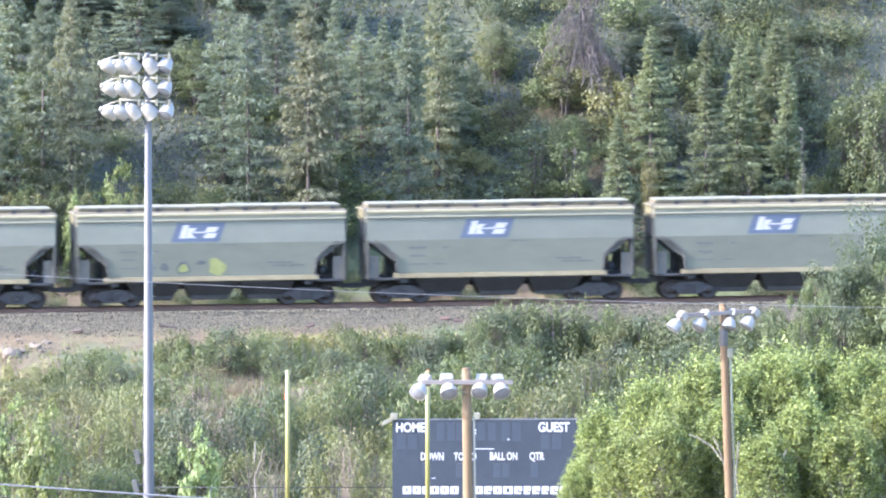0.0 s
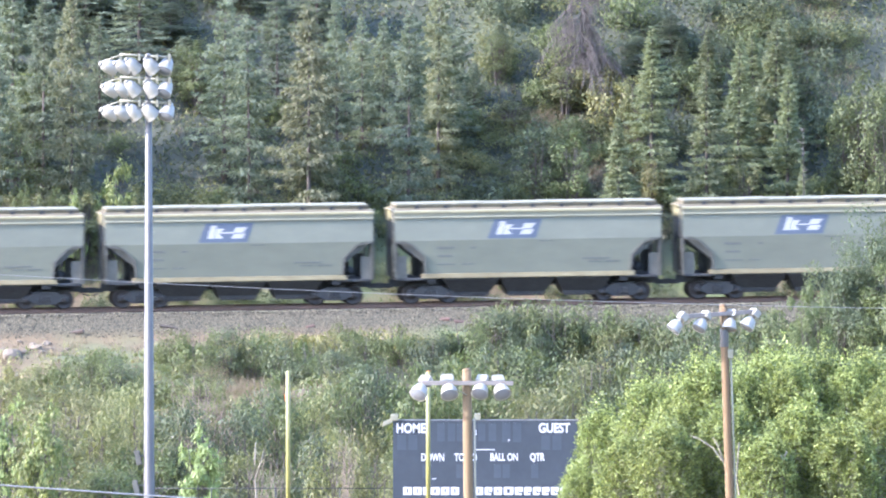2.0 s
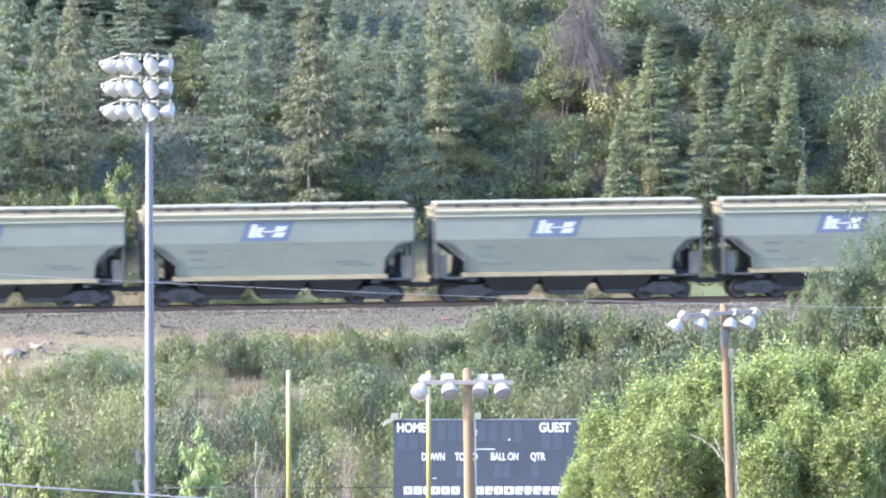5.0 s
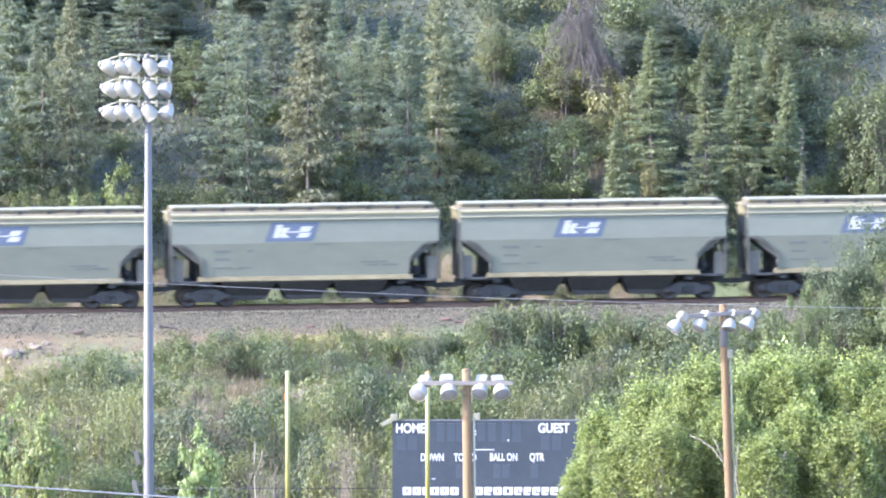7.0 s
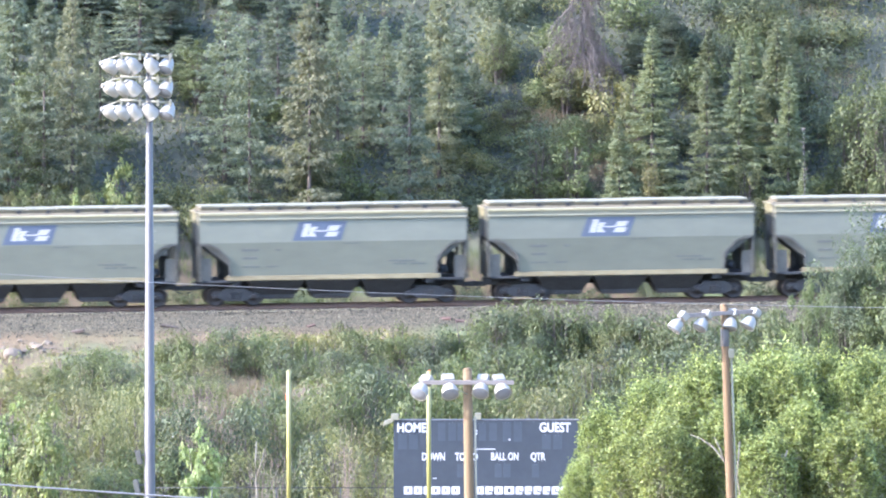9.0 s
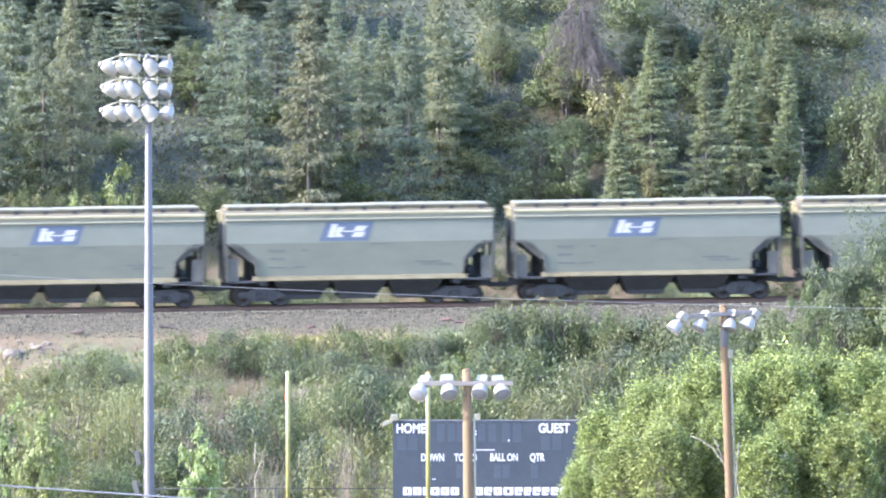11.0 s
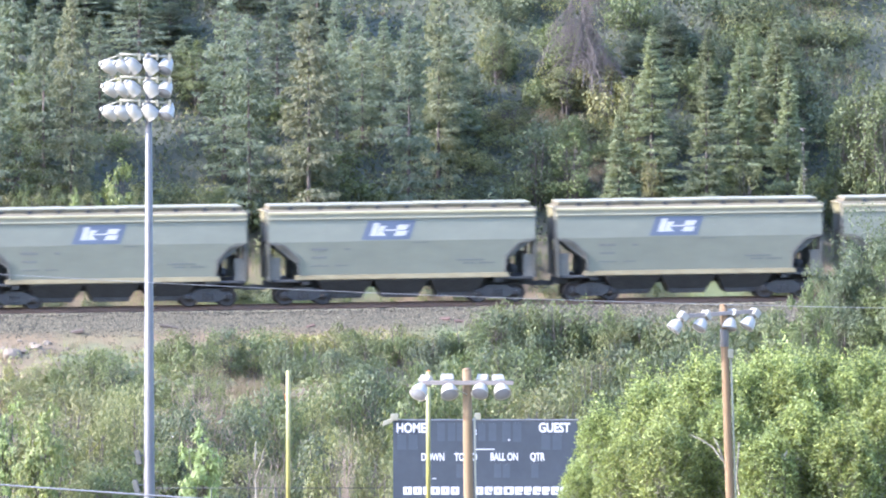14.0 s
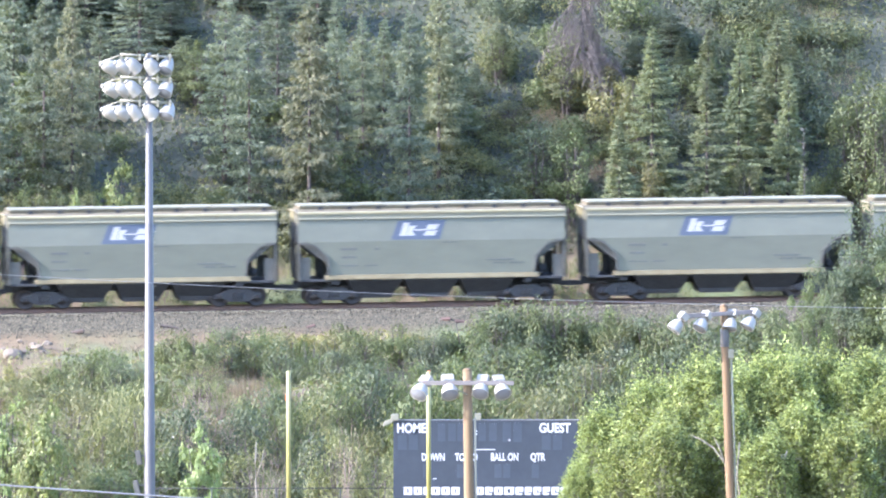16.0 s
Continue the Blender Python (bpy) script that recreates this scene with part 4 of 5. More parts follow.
for x, y, top, w, kind in (
    (20.56, 614.0, 18.34, 1.25, "green"),
    (19.63, 614.9, 17.06, 0.9, "green"),
    (21.35, 613.1, 17.7, 1.2, "green"),
    (-15.55, 607.4, 14.31, 0.75, "bright"),
    (-20.8, 606.2, 13.21, 0.7, "olive"),
    (-19.58, 606.3, 13.07, 0.7, "olive"),
    (-18.39, 607.0, 13.11, 0.7, "green"),
    (-17.17, 607.2, 13.24, 0.7, "olive"),
    (-16.24, 607.8, 13.28, 0.6, "bright"),
    (-14.6, 607.0, 12.89, 0.5, "olive"),
    (-17.68, 606.1, 12.94, 0.6, "bright"),
    (-20.11, 605.8, 12.91, 0.6, "green"),
    (9.39, 617.5, 18.45, 0.9, "olive"),
    (8.31, 619.3, 18.23, 1.3, "yellow"),
    (6.18, 613.0, 15.51, 1.0, "green"),
    (4.54, 613.8, 16.02, 1.1, "dark"),
    (10.02, 613.5, 14.61, 0.6, "yellow"),
    (2.66, 622.6, 19.74, 0.8, "green"),
    (-11.97, 618.5, 19.64, 0.9, "green"),
    (7.64, 621.3, 18.97, 1.2, "yellow"),
    (5.98, 621.0, 18.42, 1.1, "olive"),
    (3.2, 618.6, 16.6, 1.0, "olive"),
    (-19.77, 612.4, 17.73, 0.9, "green"),
    (-20.72, 608.2, 16.58, 1.2, "green"),
    (14.64, 612.2, 14.33, 0.8, "olive"),
):
    tall = (top - on_ground(x, y)) / {"olive": 4.0, "green": 5.0, "dark": 4.0, "bright": 2.8, "yellow": 2.2}[kind]
    plant(BROAD[kind], "broadleaf_tree", SHRUB_LABEL[kind].replace("shrub", "small tree") + " among spruces", "tree", "small broad-leaved trees of the slope", x, y, w, max(tall, 0.5), 37 * x, 0.05)
DEAD = dead_parts(9.0, 1.75, 81, 0.95, 130, hang=2.6)
plant(DEAD, "dead_tree", "grey leafless tree with drooping twigs", "tree", "", 6.82, 622.2, 1.3, (23.92 - on_ground(6.82, 622.2)) / 9.0)
SNAG = dead_parts(4.0, 0.55, 82, -0.02, 22)
plant(SNAG, "dead_sapling", "small bare grey conifer snag", "tree", "", 17.36, 611.0, 1.0, (15.83 - on_ground(17.36, 611.0)) / 4.0)


# ---- the bank below the track ----
tree_rng.seed(31)
for k in range(155):
    d = -tree_rng.uniform(5.6, 58)
    s = tree_rng.uniform(-22.5, 22.5)
    if d > -9 and s < -11.5 or -14 < s < -10 and -32 < d < -6 or s < -17.5 and d > -15:
        continue
    x, y, _ = along(s, d)
    kinds = ("olive", "dark", "green", "dark", "green", "olive") if s < 3 else ("dark", "olive", "green", "olive", "dark", "green")
    near = np.interp(-d, [5, 12, 60], [0.62, 0.8, 1.25])
    shrub(tree_rng.choice(kinds), x, y, near * tree_rng.uniform(0.8, 1.2), tree_rng.uniform(0.75, 1.15))
for x, y, top, w, kind in (
    (3.86, 592, 8.71, 1.1, "green"),
    (5.3, 591, 8.88, 1.1, "green"),
    (2.53, 591, 8.46, 1.0, "dark"),
    (6.76, 592, 8.4, 0.9, "dark"),
    (8.09, 592, 8.45, 0.9, "green"),
    (9.39, 591, 8.25, 1.0, "dark"),
    (10.69, 590, 8.1, 1.0, "green"),
    (0.95, 590, 8.1, 0.9, "green"),
    (-0.63, 589, 8.07, 0.9, "dark"),
    (-2.21, 590, 7.84, 0.8, "green"),
    (-3.78, 588, 7.76, 0.8, "green"),
    (-5.1, 589, 7.54, 0.7, "olive"),
    (-8.77, 588, 7.82, 0.8, "green"),
    (-10.06, 587, 7.83, 0.9, "dark"),
    (-11.37, 587, 7.88, 0.8, "green"),
    (-12.44, 588, 7.66, 0.7, "green"),
    (-7.43, 586, 7.69, 0.9, "dark"),
    (-6.12, 586, 7.48, 0.8, "green"),
    (12.23, 588, 8.13, 1.1, "dark"),
    (13.76, 586, 8.27, 1.1, "dark"),
    (15.33, 586, 8.79, 1.1, "green"),
    (2.28, 593, 8.44, 0.9, "green"),
    (3.46, 592, 8.93, 1.0, "green"),
    (4.65, 592, 9.08, 1.0, "dark"),
    (5.84, 592, 8.98, 0.9, "green"),
    (7.29, 592, 8.66, 0.9, "green"),
    (8.61, 592, 8.55, 0.8, "olive"),
    (9.94, 592, 8.4, 0.8, "green"),
    (11.13, 592, 8.18, 0.9, "dark"),
    (12.29, 591, 8.2, 0.8, "green"),
    (13.64, 592, 8.18, 0.9, "green"),
    (14.98, 593, 8.33, 0.9, "dark"),
    (15.88, 592, 8.66, 0.9, "green"),
    (2.48, 578, 7.76, 1.1, "dark"),
    (3.76, 577, 7.68, 1.1, "green"),
    (5.19, 578, 7.76, 1.2, "dark"),
    (6.47, 577, 7.73, 1.1, "olive"),
    (7.9, 578, 7.76, 1.1, "dark"),
    (9.17, 577, 7.68, 1.0, "green"),
    (10.46, 577, 7.73, 1.1, "dark"),
    (1.18, 576, 7.64, 1.0, "green"),
    (-0.36, 576, 7.54, 1.0, "dark"),
    (-2.15, 574, 7.47, 1.0, "green"),
    (-3.43, 573, 7.44, 0.9, "dark"),
    (-4.95, 572, 7.35, 0.9, "olive"),
    (-8.31, 566, 7.57, 0.9, "green"),
    (-7.48, 560, 7.19, 1.0, "dark"),
    (-8.54, 556, 7.02, 0.9, "olive"),
    (-16.47, 582, 7.1, 0.7, "green"),
    (-14.97, 584, 6.88, 0.7, "dark"),
    (-17.57, 584, 6.78, 0.6, "green"),
    (-18.88, 584, 6.26, 0.5, "olive"),
    (-19.51, 578, 6.21, 0.6, "olive"),
    (-20.05, 584, 6.31, 0.6, "yellow"),
    (-10.15, 530, 7.77, 1.0, "bright"),
    (-16.79, 534, 8.28, 1.1, "bright"),
    (-18.84, 545, 7.82, 1.0, "bright"),
    (-17.65, 546, 7.5, 1.2, "olive"),
    (-16.37, 552, 8.06, 1.3, "olive"),
    (-15.03, 548, 7.6, 1.1, "olive"),
    (-14.25, 556, 8.27, 1.0, "olive"),
    (-16.74, 540, 7.46, 1.2, "olive"),
    (-11.11, 548, 7.36, 1.1, "dark"),
    (-3.46, 538, 7.6, 1.2, "olive"),
    (-4.4, 536, 7.03, 1.1, "olive"),
    (-2.48, 534, 6.94, 1.0, "olive"),
    (-5.4, 540, 6.49, 1.0, "dark"),
    (5.4, 560, 7.49, 1.3, "olive"),
    (6.93, 562, 7.35, 1.2, "dark"),
    (4.12, 556, 7.27, 1.2, "olive"),
    (-13.36, 550, 8.2, 0.9, "olive"),
    (-8.69, 550, 7.21, 1.1, "dark"),
    (2.91, 562, 7.85, 1.2, "olive"),
    (1.9, 560, 7.61, 1.2, "green"),
    (6.47, 566, 7.95, 1.2, "green"),
    (7.96, 564, 7.71, 1.2, "dark"),
    (4.72, 568, 7.68, 1.2, "dark"),
    (0.4, 562, 7.85, 1.2, "olive"),
    (-1.1, 560, 7.74, 1.2, "green"),
    (9.25, 566, 8.08, 1.2, "green"),
    (5.57, 552, 7.07, 1.1, "olive"),
    (-3.64, 566, 7.57, 1.1, "dark"),
    (-5.14, 564, 7.46, 1.1, "green"),
    (-6.08, 558, 7.38, 1.1, "olive"),
    (-7.0, 552, 7.31, 1.0, "green"),
):
    parts = tree_rng.choice(SHRUB[kind])
    h = max(v.co.z for v in parts[1][1].vertices)
    plant(parts, "shrub", SHRUB_LABEL[kind], "shrub", "shrubs on the bank", x, y, w, (top - on_ground(x, y)) / h, tree_rng.uniform(0, 360), 0.05)
BARE = bare_parts(3.0, 1.5, 83)
for x, y, top, w in (
    (-7.79, 530, 6.65, 0.8),
    (-6.97, 531, 6.22, 0.7),
    (-11.35, 560, 7.61, 1.0),
    (-10.03, 556, 7.02, 0.9),
    (-10.6, 552, 7.2, 0.8),
    (-9.9, 553, 7.0, 0.75),
    (-11.0, 554, 7.5, 0.8),
    (-9.4, 551, 6.5, 0.7),
    (-10.2, 549, 6.3, 0.8),
    (-4.11, 529, 8.03, 0.6),
):
    plant(BARE, "bare_shrub", "leafless grey-brown shrub with thin twigs", "shrub", "bare shrubs on the bank", x, y, w, (top - on_ground(x, y)) / 3.0, 50 * w)


def grass(name, n, s_range, d_range, height, mat, label, seed, keep=None):
    """Blades of grass in tufts as one object."""
    rng = np.random.default_rng(seed)
    m = n // 14
    cs, cd = rng.uniform(*s_range, m), rng.uniform(*d_range, m)
    if keep is not None:
        ok = keep(cs, cd)
        cs, cd = cs[ok], cd[ok]
    i = rng.integers(len(cs), size=n)
    s, d = cs[i] + rng.normal(0, 0.14, n), cd[i] + rng.normal(0, 0.14, n)
    x = s * COS - d * math.sin(radians(TURN))
    y = 600 + s * math.sin(radians(TURN)) + d * COS
    p = np.stack([x, y, ground_z(x, y) - 0.02], -1)
    a = rng.uniform(0, math.tau, n)
    side = np.stack([np.cos(a), np.sin(a), 0 * a], -1) * 0.011
    h = rng.uniform(0.5, 1.2, (n, 1)) * height
    bend = np.stack([rng.normal(0, 0.3, n), rng.normal(0, 0.3, n), np.ones(n)], -1)
    v = np.stack([p - side, p + side, p + bend * h], 1)
    tagged(part(name, tri_mesh(name, v), M[mat]), label, "grass", kind="stuff")


grass("dry_grass", 40000, (-26, 26), (-45, -4.6), 0.42, "straw", "dry straw-coloured grass tufts on the bank", 71)
grass("dry_tufts", 12000, (-14.2, -9.6), (-34, -7), 0.6, "straw", "tall brown dry grass between the shrubs", 76)
grass("green_grass", 36000, (-26, 26), (-45, -5.2), 0.38, "grass", "green grass tufts on the bank", 72)


def ground_cover(name, n, s_range, d_range, mat, label, seed):
    """Low leaves that hide the forest floor, in patches, as one object."""
    rng = np.random.default_rng(seed)
    s, d = rng.uniform(*s_range, n), rng.uniform(*d_range, n)
    patch = 0.5 + 0.5 * np.sin(s * 0.8 + 2 * np.sin(d * 0.45 + seed)) * np.sin(d * 0.7 + s * 0.3)
    x = s * COS - d * math.sin(radians(TURN))
    y = 600 + s * math.sin(radians(TURN)) + d * COS
    p = np.stack([x, y, ground_z(x, y) + rng.uniform(0, 1, n) ** 1.5 * (0.12 + 0.55 * patch)], -1)
    a, b = unit(rng.normal(0, 1, (n, 3)) + (0, 0, 0.3)), rng.normal(0, 1, (n, 3))
    b = unit(np.cross(a, b)) * rng.uniform(0.03, 0.075, (n, 1))
    v = np.stack([p - b, p + a * rng.uniform(0.10, 0.26, (n, 1)), p + b], 1)
    tagged(part(name, tri_mesh(name, v), M[mat]), label, "undergrowth", kind="stuff")


ground_cover("ground_cover", 70000, (-26, 27), (10, 46), "dark", "dark low leaves and moss on the forest floor", 91)
ground_cover("ground_cover", 34000, (-26, 27), (10, 46), "olive", "grey-green low herbs on the forest floor", 92)
ground_cover("bank_herbs", 40000, (-26, 27), (-60, -6.5), "olive", "grey-green low herbs between the shrubs", 93)
ground_cover("bank_herbs", 7000, (-24, -15), (-20, -11.0), "olive", "grey-green weeds below the bare tan slope", 95)
grass("dry_grass", 6000, (-24, -15), (-20, -10.0), 0.4, "straw", "dry brown weeds below the bare tan slope", 79)
grass("hillside_grass", 24000, (-26, 27), (9, 36), 0.26, "straw", "dry tan grass on the wooded slope", 73)
grass("trackside_weeds", 22000, (-26, 26), (3.6, 9.5), 0.42, "grass", "tall weeds along the far side of the track", 75)
grass("dry_slope", 9000, (7.6, 12.6), (10.5, 21), 0.38, "straw", "tan dry grass on an open patch of the slope", 77)
grass("dry_slope", 3500, (6.4, 8.8), (16.5, 20.5), 0.34, "straw", "tan dry grass on an open patch of the slope", 81)
grass("dry_slope", 3500, (9.2, 11.8), (12, 17), 0.34, "straw", "tan dry grass on an open patch of the slope", 82)
grass("dry_slope", 7000, (18.5, 24), (17, 34), 0.36, "straw", "tan dry grass on an open patch of the slope", 78)
ground_cover("bank_herbs", 9000, (-12, 24), (-7.6, -5.0), "yellow", "pale yellowing herbs at the foot of the ballast", 96)
ground_cover("bank_herbs", 16000, (0, 27), (-9, -4.6), "green", "green low herbs at the edge of the ballast", 94)
grass("slope_herbs", 14000, (-26, 27), (9, 36), 0.3, "grass", "green herbs on the wooded slope", 74)


def boulders():
    rng = random.Random(4)
    for x, y, r in ((-20.15, 589.9, 0.46), (-19.55, 590.3, 0.17), (-19.0, 591.3, 0.26), (-18.75, 590.6, 0.14), (-20.6, 591.4, 0.16), (-19.2, 592.2, 0.2), (-18.35, 591.6, 0.12), (-18.6, 592.6, 0.22), (-20.9, 590.2, 0.2), (-17.6, 592.0, 0.13), (-19.9, 592.9, 0.14)):
        bm = bmesh.new()
        bmesh.ops.create_icosphere(bm, subdivisions=2, radius=r)
        for v in bm.verts:
            v.co *= 1 + 0.45 * noise.noise(v.co * 2.2 / r + Vector((x, y, r)) * 9)
            v.co.z *= 0.7
        ob = part("boulder", bm, M["boulder"])
        ob.matrix_basis = pose(x, y, on_ground(x, y) + r * 0.08, rng.uniform(-20, 20), rng.uniform(-20, 20), rng.uniform(0, 360))
        tagged(ob, "pale angular sandstone boulder at the foot of the ballast", "rock", "boulders by the ballast")


boulders()


def litter():
    """Bleached fallen branches on the bank, and rusty scrap and old sleepers left on the ballast."""
    rng = random.Random(12)
    for x, y, length, turn in ((-11.4, 566.0, 1.9, 20), (-10.4, 563.5, 1.6, -35), (-11.0, 560.0, 2.2, 8), (-9.7, 558.0, 1.4, 60), (-12.3, 570.0, 1.3, -15)):
        bm = bmesh.new()
        pts = [Vector((length * (t - 0.5), 0.12 * math.sin(5 * t + x), 0.10 * math.sin(3 * t + 1))) for t in np.linspace(0, 1, 7)]
        tube(bm, pts, [0.06 - 0.007 * k for k in range(7)], 7)
        for k in (2, 4, 5):
            e = pts[k] + Vector((rng.uniform(-0.3, 0.5), rng.uniform(-0.4, 0.4), rng.uniform(0.25, 0.6)))
            tube(bm, [pts[k], pts[k].lerp(e, 0.5) + Vector((0, 0, 0.06)), e], [0.03, 0.02, 0.008], 5)
        ob = tagged(part("fallen_branch", bm, M["pale_bark"]), "bleached fallen branch lying in the dry grass", "branch", "fallen branches on the bank")
        ob.matrix_basis = pose(x, y, on_ground(x, y) + 0.45, 0, rng.uniform(-12, 12), turn)
    for s, d, name, label, mat, dims in ((-0.4, -3.0, "scrap_plate", "rusty iron scrap lying on the ballast", "rust", (0.3, 0.12, 0.04)), (0.3, -3.2, "scrap_plate", "rusty iron scrap lying on the ballast", "rust", (0.24, 0.1, 0.04)),
                                         (-18.0, -3.6, "old_sleeper", "broken end of a dark timber sleeper on the ballast", "sleeper", (0.5, 0.08, 0.07)), (3.8, -2.8, "scrap_plate", "rusty iron scrap lying on the ballast", "rust", (0.28, 0.1, 0.04)),
                                         (-13.5, -3.3, "old_sleeper", "broken end of a dark timber sleeper on the ballast", "sleeper", (0.42, 0.08, 0.06)), (-6.8, -3.4, "scrap_plate", "rusty iron scrap lying on the ballast", "rust", (0.22, 0.08, 0.04))):
        x, y, _ = along(s, d)
        a, b, c = dims
        ob = tagged(part(name, boxed(-a, a, -b, b, -c, c, bevel=0.02), M[mat]), label, "debris", "debris on the ballast")
        ob.matrix_basis = pose(x, y, on_ground(x, y) + c * 0.3, 26, rng.uniform(-14, 14), rng.uniform(-50, 50))


litter()

# ---- poplars in the park ----
def crown_size(parts):
    """Radius and height within which nearly all leaves of a plant lie."""
    me = parts[1][1]
    v = np.empty(len(me.vertices) * 3, dtype=np.float32)
    me.vertices.foreach_get("co", v)
    v = v.reshape(-1, 3)
    return float(np.quantile(np.hypot(v[:, 0], v[:, 1]), 0.93)), float(np.quantile(v[:, 2], 0.993))


POPLAR = [leafy_parts(11, 1.12, 61 + k, "poplar", 27000, 0.100, 260, 0.34, 0.24, "pale_bark", 1 + k // 2, top="dome", trunk_r=0.022, loose=0.42, tumble=0.85) for k in range(3)]
for i, (x, y, top, r, kind) in enumerate((
    (9.75, 475, 14.15, 1.22, 1),
    (7.75, 476, 13.25, 1.22, 0),
    (5.95, 477, 12.15, 0.99, 2),
    (5.05, 474, 10.30, 0.70, 1),
    (12.25, 476, 14.28, 1.51, 0),
    (14.45, 477, 14.15, 1.16, 2),
    (16.15, 476, 14.15, 1.33, 1),
    (13.35, 477.6, 14.00, 1.10, 1),
    (11.00, 479, 13.50, 1.10, 2),
    (8.70, 480, 13.00, 1.10, 1),
    (13.10, 474.6, 13.90, 1.10, 2),
    (11.35, 474.8, 13.70, 1.00, 1),
    (15.25, 475.2, 13.70, 1.00, 0),
    (8.60, 473.5, 12.60, 1.15, 2),
    (16.60, 473.5, 13.20, 1.10, 2),
    (8.30, 470.5, 12.00, 1.20, 0),
    (10.60, 471.5, 12.60, 1.20, 1),
    (11.90, 469.5, 11.70, 1.15, 2),
    (13.30, 471.5, 12.70, 1.20, 0),
    (14.90, 470.0, 12.20, 1.20, 1),
    (6.85, 472, 11.40, 1.10, 0),
)):
    base = on_ground(x, y)
    wide, tall = crown_size(POPLAR[kind])
    plant(POPLAR[kind], "poplar_tree", "bright green poplar with pale bark in the park", "tree", "poplars in the park", x, y, r / wide, (top - base) / tall, 40 + 77 * i, 0.1)

# leafless pale saplings that show among the poplar leaves
for line, fork in (([(10.68, 469.00, 8.96), (10.43, 469.00, 10.57), (9.98, 469.20, 11.14), (9.52, 469.40, 11.44), (9.15, 469.50, 11.58)], [(10.43, 469.00, 10.57), (10.20, 469.00, 11.16), (10.01, 469.10, 11.53)]),
                   ([(-7.79, 527.00, 4.28), (-7.84, 527.00, 5.35), (-7.86, 527.00, 6.17), (-7.82, 527.00, 6.93)], [(-7.84, 527.00, 5.35), (-7.58, 527.00, 6.17), (-7.49, 527.00, 6.64)]),
                   ([(12.69, 469.00, 8.96), (12.60, 469.00, 10.11), (12.52, 469.20, 10.89)], [(12.56, 469.10, 10.52), (12.72, 469.00, 11.03)]),
                   ([(11.02, 469.00, 8.96), (10.87, 469.00, 10.11), (10.96, 469.20, 11.35)], [])):
    x, y, _ = line[0]
    root = Vector((x, y, on_ground(x, y) - 0.1))
    bm = tubed([root] + [Vector(p) for p in line], [0.06, 0.045] + [0.036 - 0.007 * k for k in range(len(line) - 1)], 8)
    if fork:
        tube(bm, [Vector(p) for p in fork], [0.035, 0.028, 0.014][:len(fork)], 7)
    tagged(part("poplar_sapling", bm, M["stem"]), "pale leafless forked poplar sapling among green leaves", "tree", "leafless poplar saplings")

WILLOW = [leafy_parts(8.5, 3.0, 64, "dark", 27000, 0.13, 95, 0.05, 0.25, "bark", 4), leafy_parts(8.5, 2.6, 65, "green", 22000, 0.13, 80, 0.05, 0.25, "bark", 3)]
for i, (x, y, top, r, kind) in enumerate((
    (18.15, 572, 12.27, 1.83, 0),
    (19.75, 574, 13.55, 2.43, 0),
    (16.43, 568, 10.99, 1.21, 1),
    (20.75, 570, 12.9, 2.28, 1),
)):
    base = on_ground(x, y)
    plant(WILLOW[kind], "balsam_tree", "dark green broad-leaved tree beside the railway", "tree", "trees beside the railway", x, y, r / 2.8, (top - base) / 8.5, 25 + 100 * i, 0.1)

# ---- floodlights, goal and scoreboard ----
BOWL = [(0.06, -0.38), (0.13, -0.36), (0.20, -0.27), (0.25, -0.12), (0.275, 0.05), (0.282, 0.18), (0.298, 0.20), (0.265, 0.19), (0.02, 0.02)]


def floodlight(parent, at, aim, size=1.0, box_up=True, deep=0.74):
    """A white reflector on a bracket with its ballast housing."""
    d = Vector(aim).normalized()
    m = Matrix.Translation(at) @ d.to_track_quat("Z", "Y").to_matrix().to_4x4() @ Matrix.Diagonal((size, size, size * deep, 1))
    bowl = part("reflector", lathe(BOWL, 24, m), M["lamp"], parent)
    part("glass", lathe([(0.262, 0.17), (0.25, 0.185), (0.05, 0.19)], 24, m), M["lens"], bowl)
    part("neck", lathe([(0.075, -0.46), (0.085, -0.44), (0.085, -0.38), (0.06, -0.36)], 14, m), M["lamp"], bowl)
    a = Vector(at)
    if box_up:
        bm = boxed(-0.20, 0.20, -0.15, 0.15, -0.19, 0.19, bevel=0.03)
        bmesh.ops.transform(bm, matrix=m @ pose(0, 0, -0.68), verts=bm.verts)
        part("ballast_housing", bm, M["lamp"], bowl)
    part("bracket", tubed([a - d * 0.40 * size * deep, a - d * 0.40 * size * deep + Vector((0.10, 0.06, 0.02))], [0.035, 0.035], 8), M["galvanized"], bowl)


